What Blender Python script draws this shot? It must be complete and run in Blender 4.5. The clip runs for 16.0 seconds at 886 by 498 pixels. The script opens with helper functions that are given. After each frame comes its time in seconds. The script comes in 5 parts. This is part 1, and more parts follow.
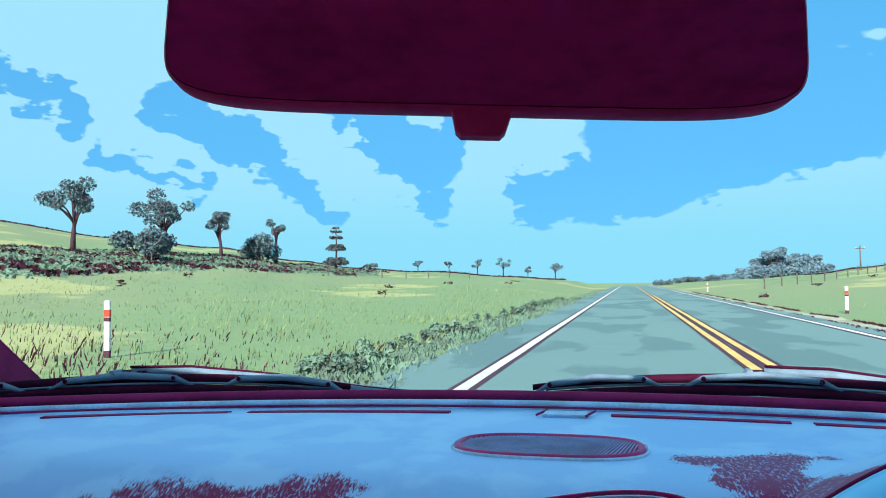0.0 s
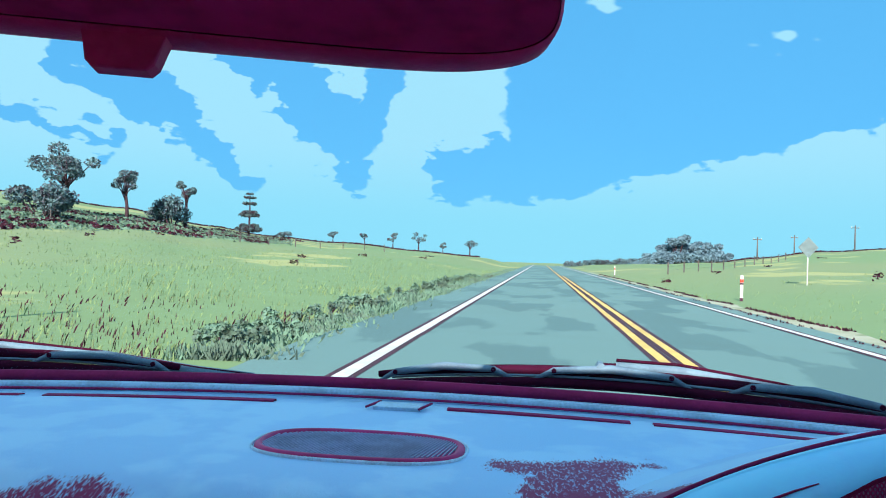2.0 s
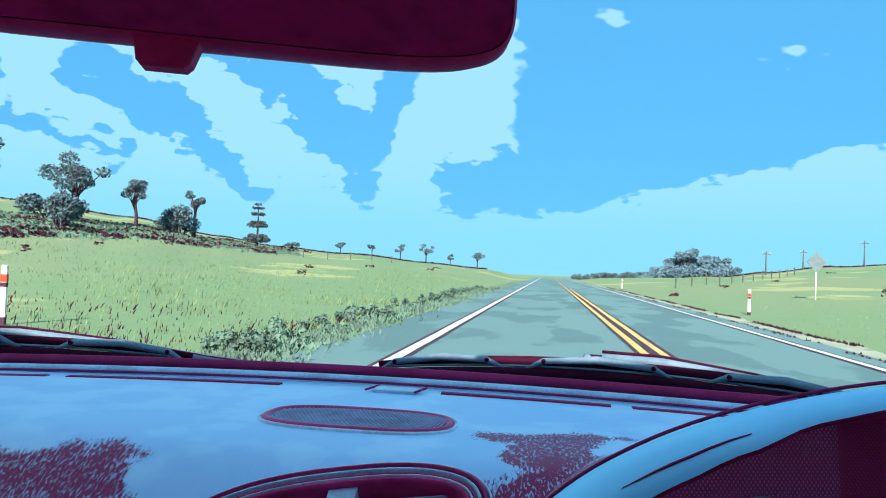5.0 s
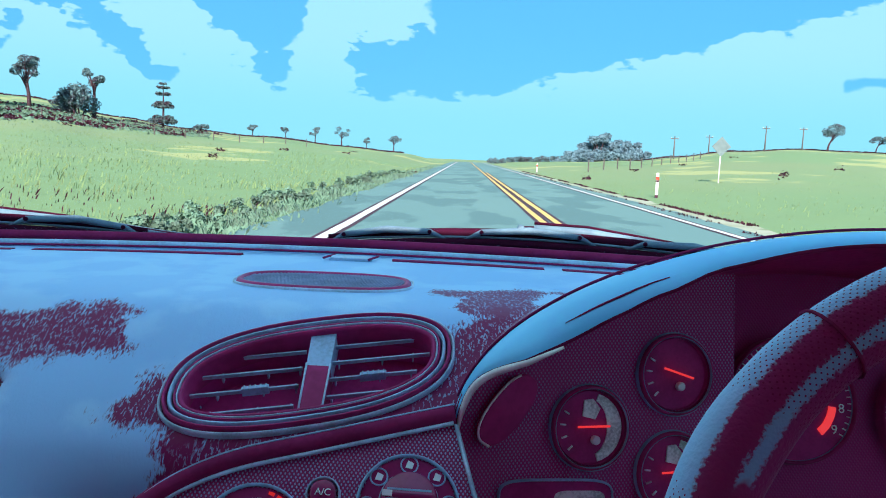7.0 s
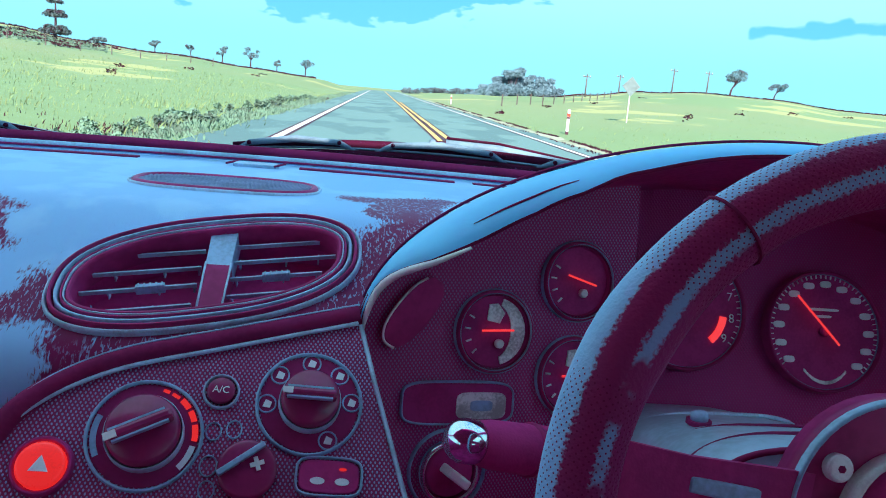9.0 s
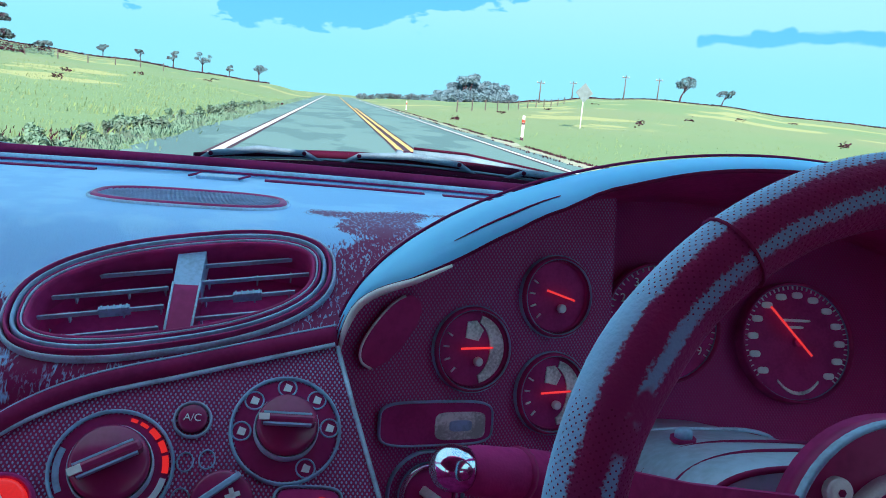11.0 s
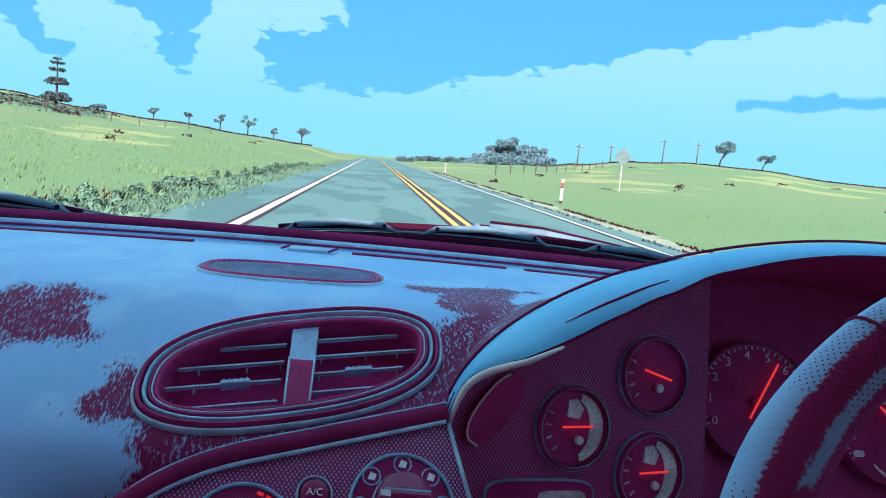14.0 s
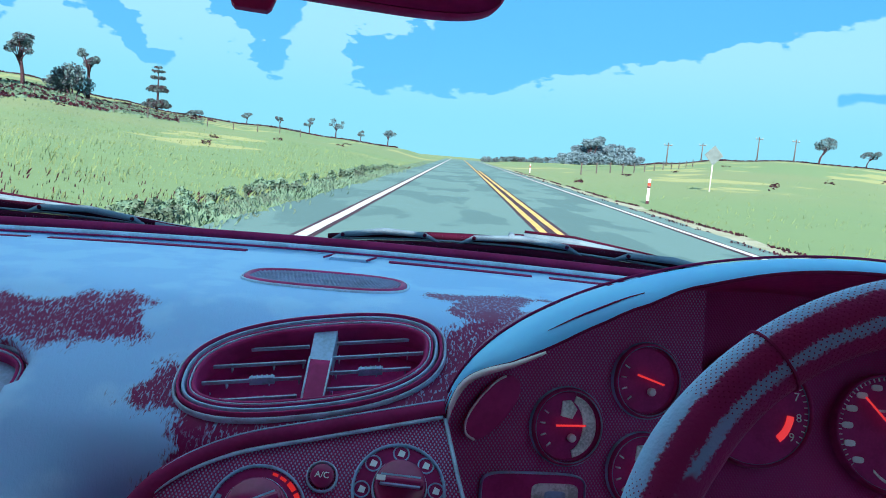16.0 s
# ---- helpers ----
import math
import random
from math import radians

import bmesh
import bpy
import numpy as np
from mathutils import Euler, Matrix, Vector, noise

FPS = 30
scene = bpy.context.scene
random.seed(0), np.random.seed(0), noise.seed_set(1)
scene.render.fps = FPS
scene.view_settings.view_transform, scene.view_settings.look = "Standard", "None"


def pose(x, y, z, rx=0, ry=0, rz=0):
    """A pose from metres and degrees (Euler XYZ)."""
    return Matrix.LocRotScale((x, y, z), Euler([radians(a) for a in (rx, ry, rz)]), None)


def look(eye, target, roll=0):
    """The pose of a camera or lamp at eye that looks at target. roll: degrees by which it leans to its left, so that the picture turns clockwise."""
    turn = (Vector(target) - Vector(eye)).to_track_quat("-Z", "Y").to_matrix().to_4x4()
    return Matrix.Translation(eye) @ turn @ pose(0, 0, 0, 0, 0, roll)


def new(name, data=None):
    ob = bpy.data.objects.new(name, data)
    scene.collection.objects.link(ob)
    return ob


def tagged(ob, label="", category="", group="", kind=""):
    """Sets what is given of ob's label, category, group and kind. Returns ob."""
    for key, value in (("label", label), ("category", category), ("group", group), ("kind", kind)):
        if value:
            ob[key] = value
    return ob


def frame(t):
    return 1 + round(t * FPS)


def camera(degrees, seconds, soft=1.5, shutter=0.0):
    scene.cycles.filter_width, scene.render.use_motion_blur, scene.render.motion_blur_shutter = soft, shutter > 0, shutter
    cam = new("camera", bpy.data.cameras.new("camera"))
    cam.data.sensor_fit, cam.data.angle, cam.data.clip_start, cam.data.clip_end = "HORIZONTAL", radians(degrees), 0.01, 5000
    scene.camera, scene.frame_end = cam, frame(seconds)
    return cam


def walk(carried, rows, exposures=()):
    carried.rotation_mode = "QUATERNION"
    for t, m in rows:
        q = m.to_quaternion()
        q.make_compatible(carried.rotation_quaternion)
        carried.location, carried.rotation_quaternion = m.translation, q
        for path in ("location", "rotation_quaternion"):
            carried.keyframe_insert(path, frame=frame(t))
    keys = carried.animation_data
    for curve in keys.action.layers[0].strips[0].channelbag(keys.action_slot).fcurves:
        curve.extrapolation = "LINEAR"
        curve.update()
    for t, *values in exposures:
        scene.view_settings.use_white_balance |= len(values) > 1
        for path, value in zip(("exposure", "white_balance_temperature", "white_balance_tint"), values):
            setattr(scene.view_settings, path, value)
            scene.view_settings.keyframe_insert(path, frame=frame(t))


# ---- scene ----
cam = camera(59.6, 16.0, soft=1.0)
PATH = [
    (0, (0.071, 0.124, 1.005), (-0.394, 2.067, 1.094), -0.79),
    (0.5, (0.076, 0.126, 1.005), (-0.367, 2.075, 1.076), -0.70),
    (1, (0.082, 0.138, 1.005), (-0.325, 2.096, 1.05), 1.39),
    (1.5, (0.133, 0.184, 1.015), (-0.137, 2.165, 1.069), 2.58),
    (2, (0.135, 0.21, 1.011), (-0.117, 2.194, 1.034), 1.75),
    (2.5, (0.153, 0.217, 1.008), (-0.085, 2.203, 1.011), 0.81),
    (3, (0.172, 0.211, 1.016), (-0.023, 2.201, 1.039), 0.93),
    (5.3, (0.146, 0.128, 0.992), (-0.13, 2.109, 1.045), 2.30),
    (5.5, (0.116, 0.098, 1.003), (-0.102, 2.086, 0.994), 2.75),
    (6, (0.103, 0.08, 1.002), (0.004, 2.072, 0.849), 3.43),
    (6.5, (0.107, 0.077, 0.991), (0.022, 2.067, 0.808), 4.07),
    (7, (0.127, 0.082, 0.985), (0.081, 2.068, 0.748), 2.36),
    (7.5, (0.15, 0.088, 0.978), (0.225, 2.063, 0.669), 1.30),
    (8, (0.151, 0.094, 0.971), (0.273, 2.048, 0.566), 2.46),
    (8.5, (0.127, 0.082, 0.974), (0.242, 2.038, 0.573), 4.17),
    (9, (0.13, 0.09, 0.962), (0.324, 2.041, 0.565), 5.06),
    (11.5, (0.103, 0.107, 0.968), (0.44, 2.047, 0.616), 5.86),
    (12, (0.089, 0.093, 0.97), (0.467, 2.029, 0.641), 6.60),
    (12.5, (0.094, 0.101, 0.966), (0.478, 2.033, 0.618), 5.80),
    (13, (0.09, 0.108, 0.968), (0.515, 2.046, 0.72), 5.16),
    (13.5, (0.071, 0.105, 0.967), (0.395, 2.063, 0.725), 5.81),
    (14, (0.064, 0.096, 0.977), (0.263, 2.073, 0.751), 5.49),
    (14.5, (0.087, 0.102, 0.974), (0.293, 2.078, 0.741), 5.07),
    (15, (0.116, 0.07, 1.001), (0.221, 2.054, 0.766), 5.04),
    (15.5, (0.102, 0.031, 1.001), (0.154, 2.019, 0.796), 5.34),
    (16, (0.122, 0.033, 1), (0.103, 2.018, 0.756), 4.87),
]
EXPOSURES = [(0, 0.84), (3, 0.84), (5.5, 0.9), (7, 0.98), (8, 1.15), (9, 1.27), (11.5, 1.08), (12.5, 1.1), (13.5, 0.95), (16, 0.93)]
walk(cam, [(t, look(eye, target, roll)) for t, eye, target, roll in PATH], EXPOSURES)

scene.world = bpy.data.worlds.new("sky")


# ---- node helpers ----
def nodes_of(owner):
    owner.use_nodes = True
    tree = owner.node_tree
    tree.nodes.clear()
    return tree


def M(tree, operation, a, b=None, c=None):
    node = tree.nodes.new("ShaderNodeMath")
    node.operation = operation
    for k, v in enumerate((a, b, c)):
        if v is None:
            continue
        if isinstance(v, (int, float)):
            node.inputs[k].default_value = v
        else:
            tree.links.new(v, node.inputs[k])
    return node.outputs[0]


def mixc(tree, fac, a, b, blend="MIX"):
    node = tree.nodes.new("ShaderNodeMixRGB")
    node.blend_type = blend
    for k, v in enumerate((fac, a, b)):
        if isinstance(v, (int, float)):
            node.inputs[k].default_value = v
        elif isinstance(v, tuple):
            node.inputs[k].default_value = (*v, 1)
        else:
            tree.links.new(v, node.inputs[k])
    return node.outputs[0]


def step(tree, value, lo, hi):
    node = tree.nodes.new("ShaderNodeMapRange")
    node.interpolation_type = "SMOOTHSTEP"
    node.inputs[1].default_value, node.inputs[2].default_value = lo, hi
    tree.links.new(value, node.inputs[0])
    return node.outputs[0]


# ---- sky ----
SUN_FROM = Vector((-0.10, -0.93, 0.45)).normalized()


def build_sky():
    t = nodes_of(scene.world)
    L = t.links.new
    co = t.nodes.new("ShaderNodeTexCoord")
    sep = t.nodes.new("ShaderNodeSeparateXYZ")
    L(co.outputs["Generated"], sep.inputs[0])
    x, y, z = sep.outputs
    az = M(t, "MULTIPLY", M(t, "ARCTAN2", x, y), 57.2958)
    el = M(t, "MULTIPLY", M(t, "ARCSINE", z), 57.2958)
    sky = t.nodes.new("ShaderNodeTexSky")
    sky.sky_type, sky.sun_disc = "NISHITA", False
    sky.sun_elevation = math.asin(SUN_FROM.z)
    sky.sun_rotation = math.atan2(SUN_FROM.x, SUN_FROM.y)
    blue = mixc(t, 1.0, sky.outputs[0], SKY_TINT, "MULTIPLY")
    blue = mixc(t, 0.75, blue, SKY_BLUE)
    flat = t.nodes.new("ShaderNodeCombineXYZ")
    L(M(t, "MULTIPLY", az, 0.06), flat.inputs[0])
    L(M(t, "MULTIPLY", el, 0.12), flat.inputs[1])
    ragged = t.nodes.new("ShaderNodeTexNoise")
    ragged.inputs["Scale"].default_value, ragged.inputs["Detail"].default_value = 3.0, 5.0
    L(flat.outputs[0], ragged.inputs["Vector"])
    fine = t.nodes.new("ShaderNodeTexNoise")
    fine.inputs["Scale"].default_value, fine.inputs["Detail"].default_value = 6.5, 5.0
    L(flat.outputs[0], fine.inputs["Vector"])
    wob = M(t, "MULTIPLY", M(t, "SUBTRACT", ragged.outputs[0], 0.5), 3.0)
    # haze bank: pale up to an edge that climbs to the right
    edge = M(t, "ADD", M(t, "MULTIPLY", M(t, "MAXIMUM", az, 0.0), 0.23), 4.3)
    rough_edge = M(t, "MULTIPLY", M(t, "SUBTRACT", fine.outputs[0], 0.5), 3.2)
    low = step(t, M(t, "SUBTRACT", M(t, "ADD", M(t, "ADD", edge, M(t, "MULTIPLY", wob, 0.6)), rough_edge), el), -0.10, 0.10)
    # broken cloud over the hill side, with blue rifts through it
    u = M(t, "ADD", M(t, "ADD", az, M(t, "MULTIPLY", wob, 1.5)), M(t, "MULTIPLY", rough_edge, 1.1))
    w = M(t, "ADD", el, M(t, "MULTIPLY", M(t, "SUBTRACT", fine.outputs[0], 0.5), 5.2))

    def rift(ax, ay, bx, by, r, across=None, up=None):
        dx, dy = bx - ax, by - ay
        px, py = M(t, "SUBTRACT", across or u, ax), M(t, "SUBTRACT", up or w, ay)
        h = M(t, "DIVIDE", M(t, "ADD", M(t, "MULTIPLY", px, dx), M(t, "MULTIPLY", py, dy)), dx * dx + dy * dy)
        h = M(t, "MINIMUM", M(t, "MAXIMUM", h, 0.0), 1.0)
        qx, qy = M(t, "SUBTRACT", px, M(t, "MULTIPLY", h, dx)), M(t, "SUBTRACT", py, M(t, "MULTIPLY", h, dy))
        return M(t, "SUBTRACT", M(t, "SQRT", M(t, "ADD", M(t, "MULTIPLY", qx, qx), M(t, "MULTIPLY", qy, qy))), r)

    gap = None
    for seg in ((-37.5, 9.2, -31, 7.0, 0.6), (-33, 12.6, -26, 9.2, 1.7), (-26, 9.2, -22, 5.3, 1.2), (-21, 14.5, -15, 8.6, 2.3), (-15, 9.0, -13.4, 5.4, 1.0),
                (-11, 16, -13.2, 9, 1.2), (-30, 17, -23, 15, 1.5), (-13.6, 3.8, -12.2, 3.5, 0.4), (-44, 14, -39, 11.5, 1.3)):
        d = rift(*seg)
        gap = d if gap is None else M(t, "MINIMUM", gap, d)
    side = step(t, M(t, "ADD", az, M(t, "ADD", M(t, "MULTIPLY", wob, 0.8), M(t, "MULTIPLY", rough_edge, 0.8))), -2.6, -3.0)
    near_gap = M(t, "MAXIMUM", step(t, M(t, "SUBTRACT", w, M(t, "MULTIPLY", M(t, "ADD", az, 8.0), 0.10)), 8.0, 8.25), step(t, M(t, "ADD", u, M(t, "MULTIPLY", M(t, "SUBTRACT", w, el), 1.2)), -8.2, -8.6))
    st = M(t, "MULTIPLY", M(t, "MULTIPLY", step(t, gap, -0.12, 0.12), side), near_gap)
    calm = M(t, "ADD", el, M(t, "MULTIPLY", M(t, "SUBTRACT", fine.outputs[0], 0.5), 1.1))
    band = M(t, "MINIMUM", rift(25.5, 5.6, 42, 6.8, 0.34, az, calm), rift(29.0, 6.0, 31.0, 6.2, 0.5, az, calm))
    low = M(t, "MULTIPLY", low, step(t, band, -0.12, 0.12))
    high = t.nodes.new("ShaderNodeTexNoise")
    high.inputs["Scale"].default_value, high.inputs["Detail"].default_value = 1.3, 4.0
    L(flat.outputs[0], high.inputs["Vector"])
    hi = M(t, "MULTIPLY", step(t, high.outputs[0], 0.60, 0.62), step(t, el, 13.0, 14.0))
    # unseen cloud overhead, added bright to fill the cabin with light
    over = M(t, "MULTIPLY", step(t, high.outputs[0], 0.44, 0.54), step(t, el, 20.0, 27.0))
    pale = M(t, "MAXIMUM", low, M(t, "MAXIMUM", st, hi))
    tone = mixc(t, step(t, el, 2.0, 9.0), SKY_LOW, SKY_CLOUD)
    col = mixc(t, pale, blue, tone)
    col = mixc(t, over, col, SKY_FILL)
    bg = t.nodes.new("ShaderNodeBackground")
    bg.inputs[1].default_value = 1.0
    L(col, bg.inputs[0])
    out = t.nodes.new("ShaderNodeOutputWorld")
    L(bg.outputs[0], out.inputs[0])


SKY_TINT = (0.02, 0.05, 0.075)
SKY_BLUE = (0.07, 0.315, 0.58)
SKY_LOW = (0.16, 0.43, 0.56)
SKY_CLOUD = (0.215, 0.45, 0.57)
SKY_FILL = (0.30, 0.52, 0.70)
build_sky()

sun_lamp = bpy.data.lights.new("sun", "SUN")
sun_lamp.energy, sun_lamp.angle, sun_lamp.color = 6.0, radians(0.6), (1.0, 0.93, 0.82)
sun = new("sun", sun_lamp)
sun.matrix_world = look(SUN_FROM * 50, (0, 0, 0))


# ---- materials ----
def material(name, base, rough=0.5, metal=0.0, vary=0.12, scale=8.0, second=None, grain=0.0, grain_scale=300.0,
             specular=0.5, coat=0.0, per_piece=0.0, emit=None):
    """Two scales of noise on the colour, a fine relief, and optional difference from piece to piece."""
    m = bpy.data.materials.new(name)
    t = nodes_of(m)
    L = t.links.new
    out = t.nodes.new("ShaderNodeOutputMaterial")
    b = t.nodes.new("ShaderNodeBsdfPrincipled")
    L(b.outputs[0], out.inputs[0])
    co = t.nodes.new("ShaderNodeTexCoord")
    n1 = t.nodes.new("ShaderNodeTexNoise")
    n1.inputs["Scale"].default_value, n1.inputs["Detail"].default_value = scale, 5.0
    n2 = t.nodes.new("ShaderNodeTexNoise")
    n2.inputs["Scale"].default_value, n2.inputs["Detail"].default_value = scale * 11, 3.0
    for n in (n1, n2):
        L(co.outputs["Object"], n.inputs["Vector"])
    second = second or tuple(c * (1 - 2.2 * vary) for c in base)
    fac = step(t, M(t, "ADD", M(t, "MULTIPLY", n1.outputs[0], 0.65), M(t, "MULTIPLY", n2.outputs[0], 0.35)), 0.4, 0.62)
    col = mixc(t, fac, base, second)
    if per_piece:
        info = t.nodes.new("ShaderNodeObjectInfo")
        gain = M(t, "ADD", M(t, "MULTIPLY", info.outputs["Random"], per_piece), 1 - per_piece / 2)
        comb = t.nodes.new("ShaderNodeCombineColor")
        for k in range(3):
            L(gain, comb.inputs[k])
        col = mixc(t, 1.0, col, comb.outputs[0], "MULTIPLY")
    L(col, b.inputs["Base Color"])
    L(M(t, "ADD", M(t, "MULTIPLY", n2.outputs[0], 0.16), rough - 0.08), b.inputs["Roughness"])
    b.inputs["Metallic"].default_value = metal
    b.inputs["Specular IOR Level"].default_value = specular
    b.inputs["Coat Weight"].default_value = coat
    b.inputs["Coat Roughness"].default_value = 0.22
    b.inputs["Coat IOR"].default_value = 1.9
    if emit:
        b.inputs["Emission Color"].default_value = (*emit[:3], 1)
        b.inputs["Emission Strength"].default_value = emit[3]
    if grain:
        g = t.nodes.new("ShaderNodeTexNoise")
        g.inputs["Scale"].default_value, g.inputs["Detail"].default_value = grain_scale, 2.0
        L(co.outputs["Object"], g.inputs["Vector"])
        bump = t.nodes.new("ShaderNodeBump")
        bump.inputs["Strength"].default_value, bump.inputs["Distance"].default_value = grain, 0.002
        L(g.outputs[0], bump.inputs["Height"])
        L(bump.outputs[0], b.inputs["Normal"])
    return m


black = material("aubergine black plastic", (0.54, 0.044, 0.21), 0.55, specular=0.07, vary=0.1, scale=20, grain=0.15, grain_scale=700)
deep = material("matt dark cavity", (0.56, 0.046, 0.23), 0.85, vary=0.1, scale=20, specular=0.1)
# slate parts, and edge highlights painted as slate lines and rings
slate = material("slate plastic, also painted edge highlights", (0.34, 0.54, 0.76), 0.35, vary=0.15, scale=30, specular=0.6)
rib_mat = material("grille rib plastic", (0.24, 0.30, 0.48), 0.45, vary=0.15, scale=40, specular=0.4)
slat_mat = material("vent slat plastic", (0.40, 0.56, 0.76), 0.4, vary=0.15, scale=40, specular=0.6)
# the hood's bright blue stands in for reflected sky
hood_mat = material("smooth hood skin with painted sky reflection", (0.16, 0.66, 1.0), 0.32, vary=0.1, scale=9, grain=0.05, grain_scale=500, specular=0.5, second=(0.16, 0.60, 0.98))
bright_rim = material("bright alloy, also the painted lit edge", (0.93, 0.94, 0.90), 0.35, vary=0.08, scale=60, specular=0.8)
chrome = material("polished chrome", (0.75, 0.8, 0.85), 0.12, metal=1.0, vary=0.05, scale=30)
knob_mat = material("glossy dark knob", (0.33, 0.026, 0.118), 0.22, vary=0.08, scale=30, specular=0.5)
# glow added to brighten the red button and heat marks
red_btn = material("red hazard button", (0.85, 0.03, 0.03), 0.3, vary=0.1, scale=60, emit=(1.0, 0.03, 0.03, 0.25))
# glow added so needles and red zone show in the dim pod
needle_mat = material("red needle with added glow", (0.9, 0.03, 0.03), 0.4, vary=0.05, scale=60, emit=(1.0, 0.04, 0.05, 0.35))
mark_mat = material("pale dial print", (0.90, 0.95, 0.96), 0.6, vary=0.05, scale=80)
white_mat = material("white print", (0.85, 0.88, 0.86), 0.5, vary=0.04, scale=60)
face_mat = material("dark dial face", (0.48, 0.045, 0.21), 0.5, specular=0.05, vary=0.1, scale=40)
# lens reflections painted on the gauges; also the display's grey
sheen_screen_mat = material("pale grey lens sheen and display", (0.92, 0.96, 0.93), 0.25, vary=0.25, scale=45)
wiper_mat = material("weathered wiper metal", (0.13, 0.21, 0.28), 0.6, vary=0.2, scale=40, second=(0.09, 0.145, 0.21), specular=0.3)
shroud_mat = material("dark satin shroud", (0.46, 0.034, 0.165), 0.4, vary=0.15, scale=12, specular=0.14)
# lit tone of the column cover, put into the base colour
cover_mat = material("smooth cover painted in its lit grey-blue", (0.43, 0.61, 0.75), 0.35, vary=0.12, scale=14, specular=0.5)
# thin pale tubes and rings painted as highlights on edges
trim_mat = material("pale trim for painted edge highlights", (0.50, 0.70, 0.88), 0.3, vary=0.15, scale=60, specular=0.7)
skin_mat = material("dark car paint", (0.03, 0.04, 0.07), 0.3, vary=0.1, scale=3, specular=0.6)
rubber = material("dark rubber", (0.27, 0.021, 0.096), 0.7, vary=0.1, scale=30, specular=0.06)
blade_dark = material("black weathered wiper rubber", (0.045, 0.004, 0.020), 0.75, vary=0.15, scale=40, specular=0.05)
# unseen lining, made bright maroon to fill the cabin and tone the mirror
cabin_mat = material("bright maroon cabin lining for bounce light", (0.85, 0.06, 0.38), 0.9, vary=0.15, scale=5, specular=0.1)


def weave_material(tilt, base, thread):
    m = bpy.data.materials.new("woven carbon trim")
    t = nodes_of(m)
    L = t.links.new
    out = t.nodes.new("ShaderNodeOutputMaterial")
    b = t.nodes.new("ShaderNodeBsdfPrincipled")
    L(b.outputs[0], out.inputs[0])
    co = t.nodes.new("ShaderNodeTexCoord")
    waves = []
    for turn in (35, -35):
        mp = t.nodes.new("ShaderNodeMapping")
        mp.inputs["Rotation"].default_value = (radians(tilt), 0, radians(turn))
        L(co.outputs["Object"], mp.inputs[0])
        w = t.nodes.new("ShaderNodeTexWave")
        w.inputs["Scale"].default_value, w.inputs["Distortion"].default_value = 135.0, 1.2
        w.inputs["Detail"].default_value = 1.0
        L(mp.outputs[0], w.inputs["Vector"])
        waves.append(w.outputs[1])
    knot = M(t, "MULTIPLY", waves[0], waves[1])
    n = t.nodes.new("ShaderNodeTexNoise")
    n.inputs["Scale"].default_value = 22.0
    L(co.outputs["Object"], n.inputs["Vector"])
    fac = M(t, "MULTIPLY", step(t, knot, 0.28, 0.55), M(t, "ADD", n.outputs[0], 0.15))
    L(mixc(t, fac, base, thread), b.inputs["Base Color"])
    b.inputs["Roughness"].default_value, b.inputs["Specular IOR Level"].default_value = 0.45, 0.12
    bump = t.nodes.new("ShaderNodeBump")
    bump.inputs["Strength"].default_value, bump.inputs["Distance"].default_value = 0.5, 0.001
    L(knot, bump.inputs["Height"])
    L(bump.outputs[0], b.inputs["Normal"])
    return m


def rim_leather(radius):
    """Aubergine wheel leather; light along the rim is painted as two slate-blue bands."""
    m = bpy.data.materials.new("perforated wheel leather with painted light bands")
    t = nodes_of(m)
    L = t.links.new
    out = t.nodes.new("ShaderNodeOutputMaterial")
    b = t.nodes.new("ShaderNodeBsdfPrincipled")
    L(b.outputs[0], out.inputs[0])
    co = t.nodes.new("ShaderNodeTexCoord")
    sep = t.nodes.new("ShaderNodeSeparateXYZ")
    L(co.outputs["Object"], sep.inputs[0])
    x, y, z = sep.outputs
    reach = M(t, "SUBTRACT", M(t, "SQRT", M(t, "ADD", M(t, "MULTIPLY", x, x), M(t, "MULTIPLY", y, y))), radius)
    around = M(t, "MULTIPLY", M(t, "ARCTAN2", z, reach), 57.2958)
    mottle, grain = t.nodes.new("ShaderNodeTexNoise"), t.nodes.new("ShaderNodeTexNoise")
    mottle.inputs["Scale"].default_value, mottle.inputs["Detail"].default_value = 38.0, 4.0
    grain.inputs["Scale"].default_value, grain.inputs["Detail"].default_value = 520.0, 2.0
    for n in (mottle, grain):
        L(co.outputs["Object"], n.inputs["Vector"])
    ragged = M(t, "ADD", M(t, "MULTIPLY", M(t, "SUBTRACT", mottle.outputs[0], 0.5), 16.0), M(t, "MULTIPLY", M(t, "SUBTRACT", grain.outputs[0], 0.5), 22.0))
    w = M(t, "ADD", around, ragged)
    # bands follow the rim's cross-section, painted where light catches it
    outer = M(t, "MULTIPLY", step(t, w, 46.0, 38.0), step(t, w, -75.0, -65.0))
    inner = M(t, "MULTIPLY", M(t, "MULTIPLY", step(t, w, 86.0, 92.0), step(t, w, 114.0, 106.0)), step(t, mottle.outputs[0], 0.36, 0.46))
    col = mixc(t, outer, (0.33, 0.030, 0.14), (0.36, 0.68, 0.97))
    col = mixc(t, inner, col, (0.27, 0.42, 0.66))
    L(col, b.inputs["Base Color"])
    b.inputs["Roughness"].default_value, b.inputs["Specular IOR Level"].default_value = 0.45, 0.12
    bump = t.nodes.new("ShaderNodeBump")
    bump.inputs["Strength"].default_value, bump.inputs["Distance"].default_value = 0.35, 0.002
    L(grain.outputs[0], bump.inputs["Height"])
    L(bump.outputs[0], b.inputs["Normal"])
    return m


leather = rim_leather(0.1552)


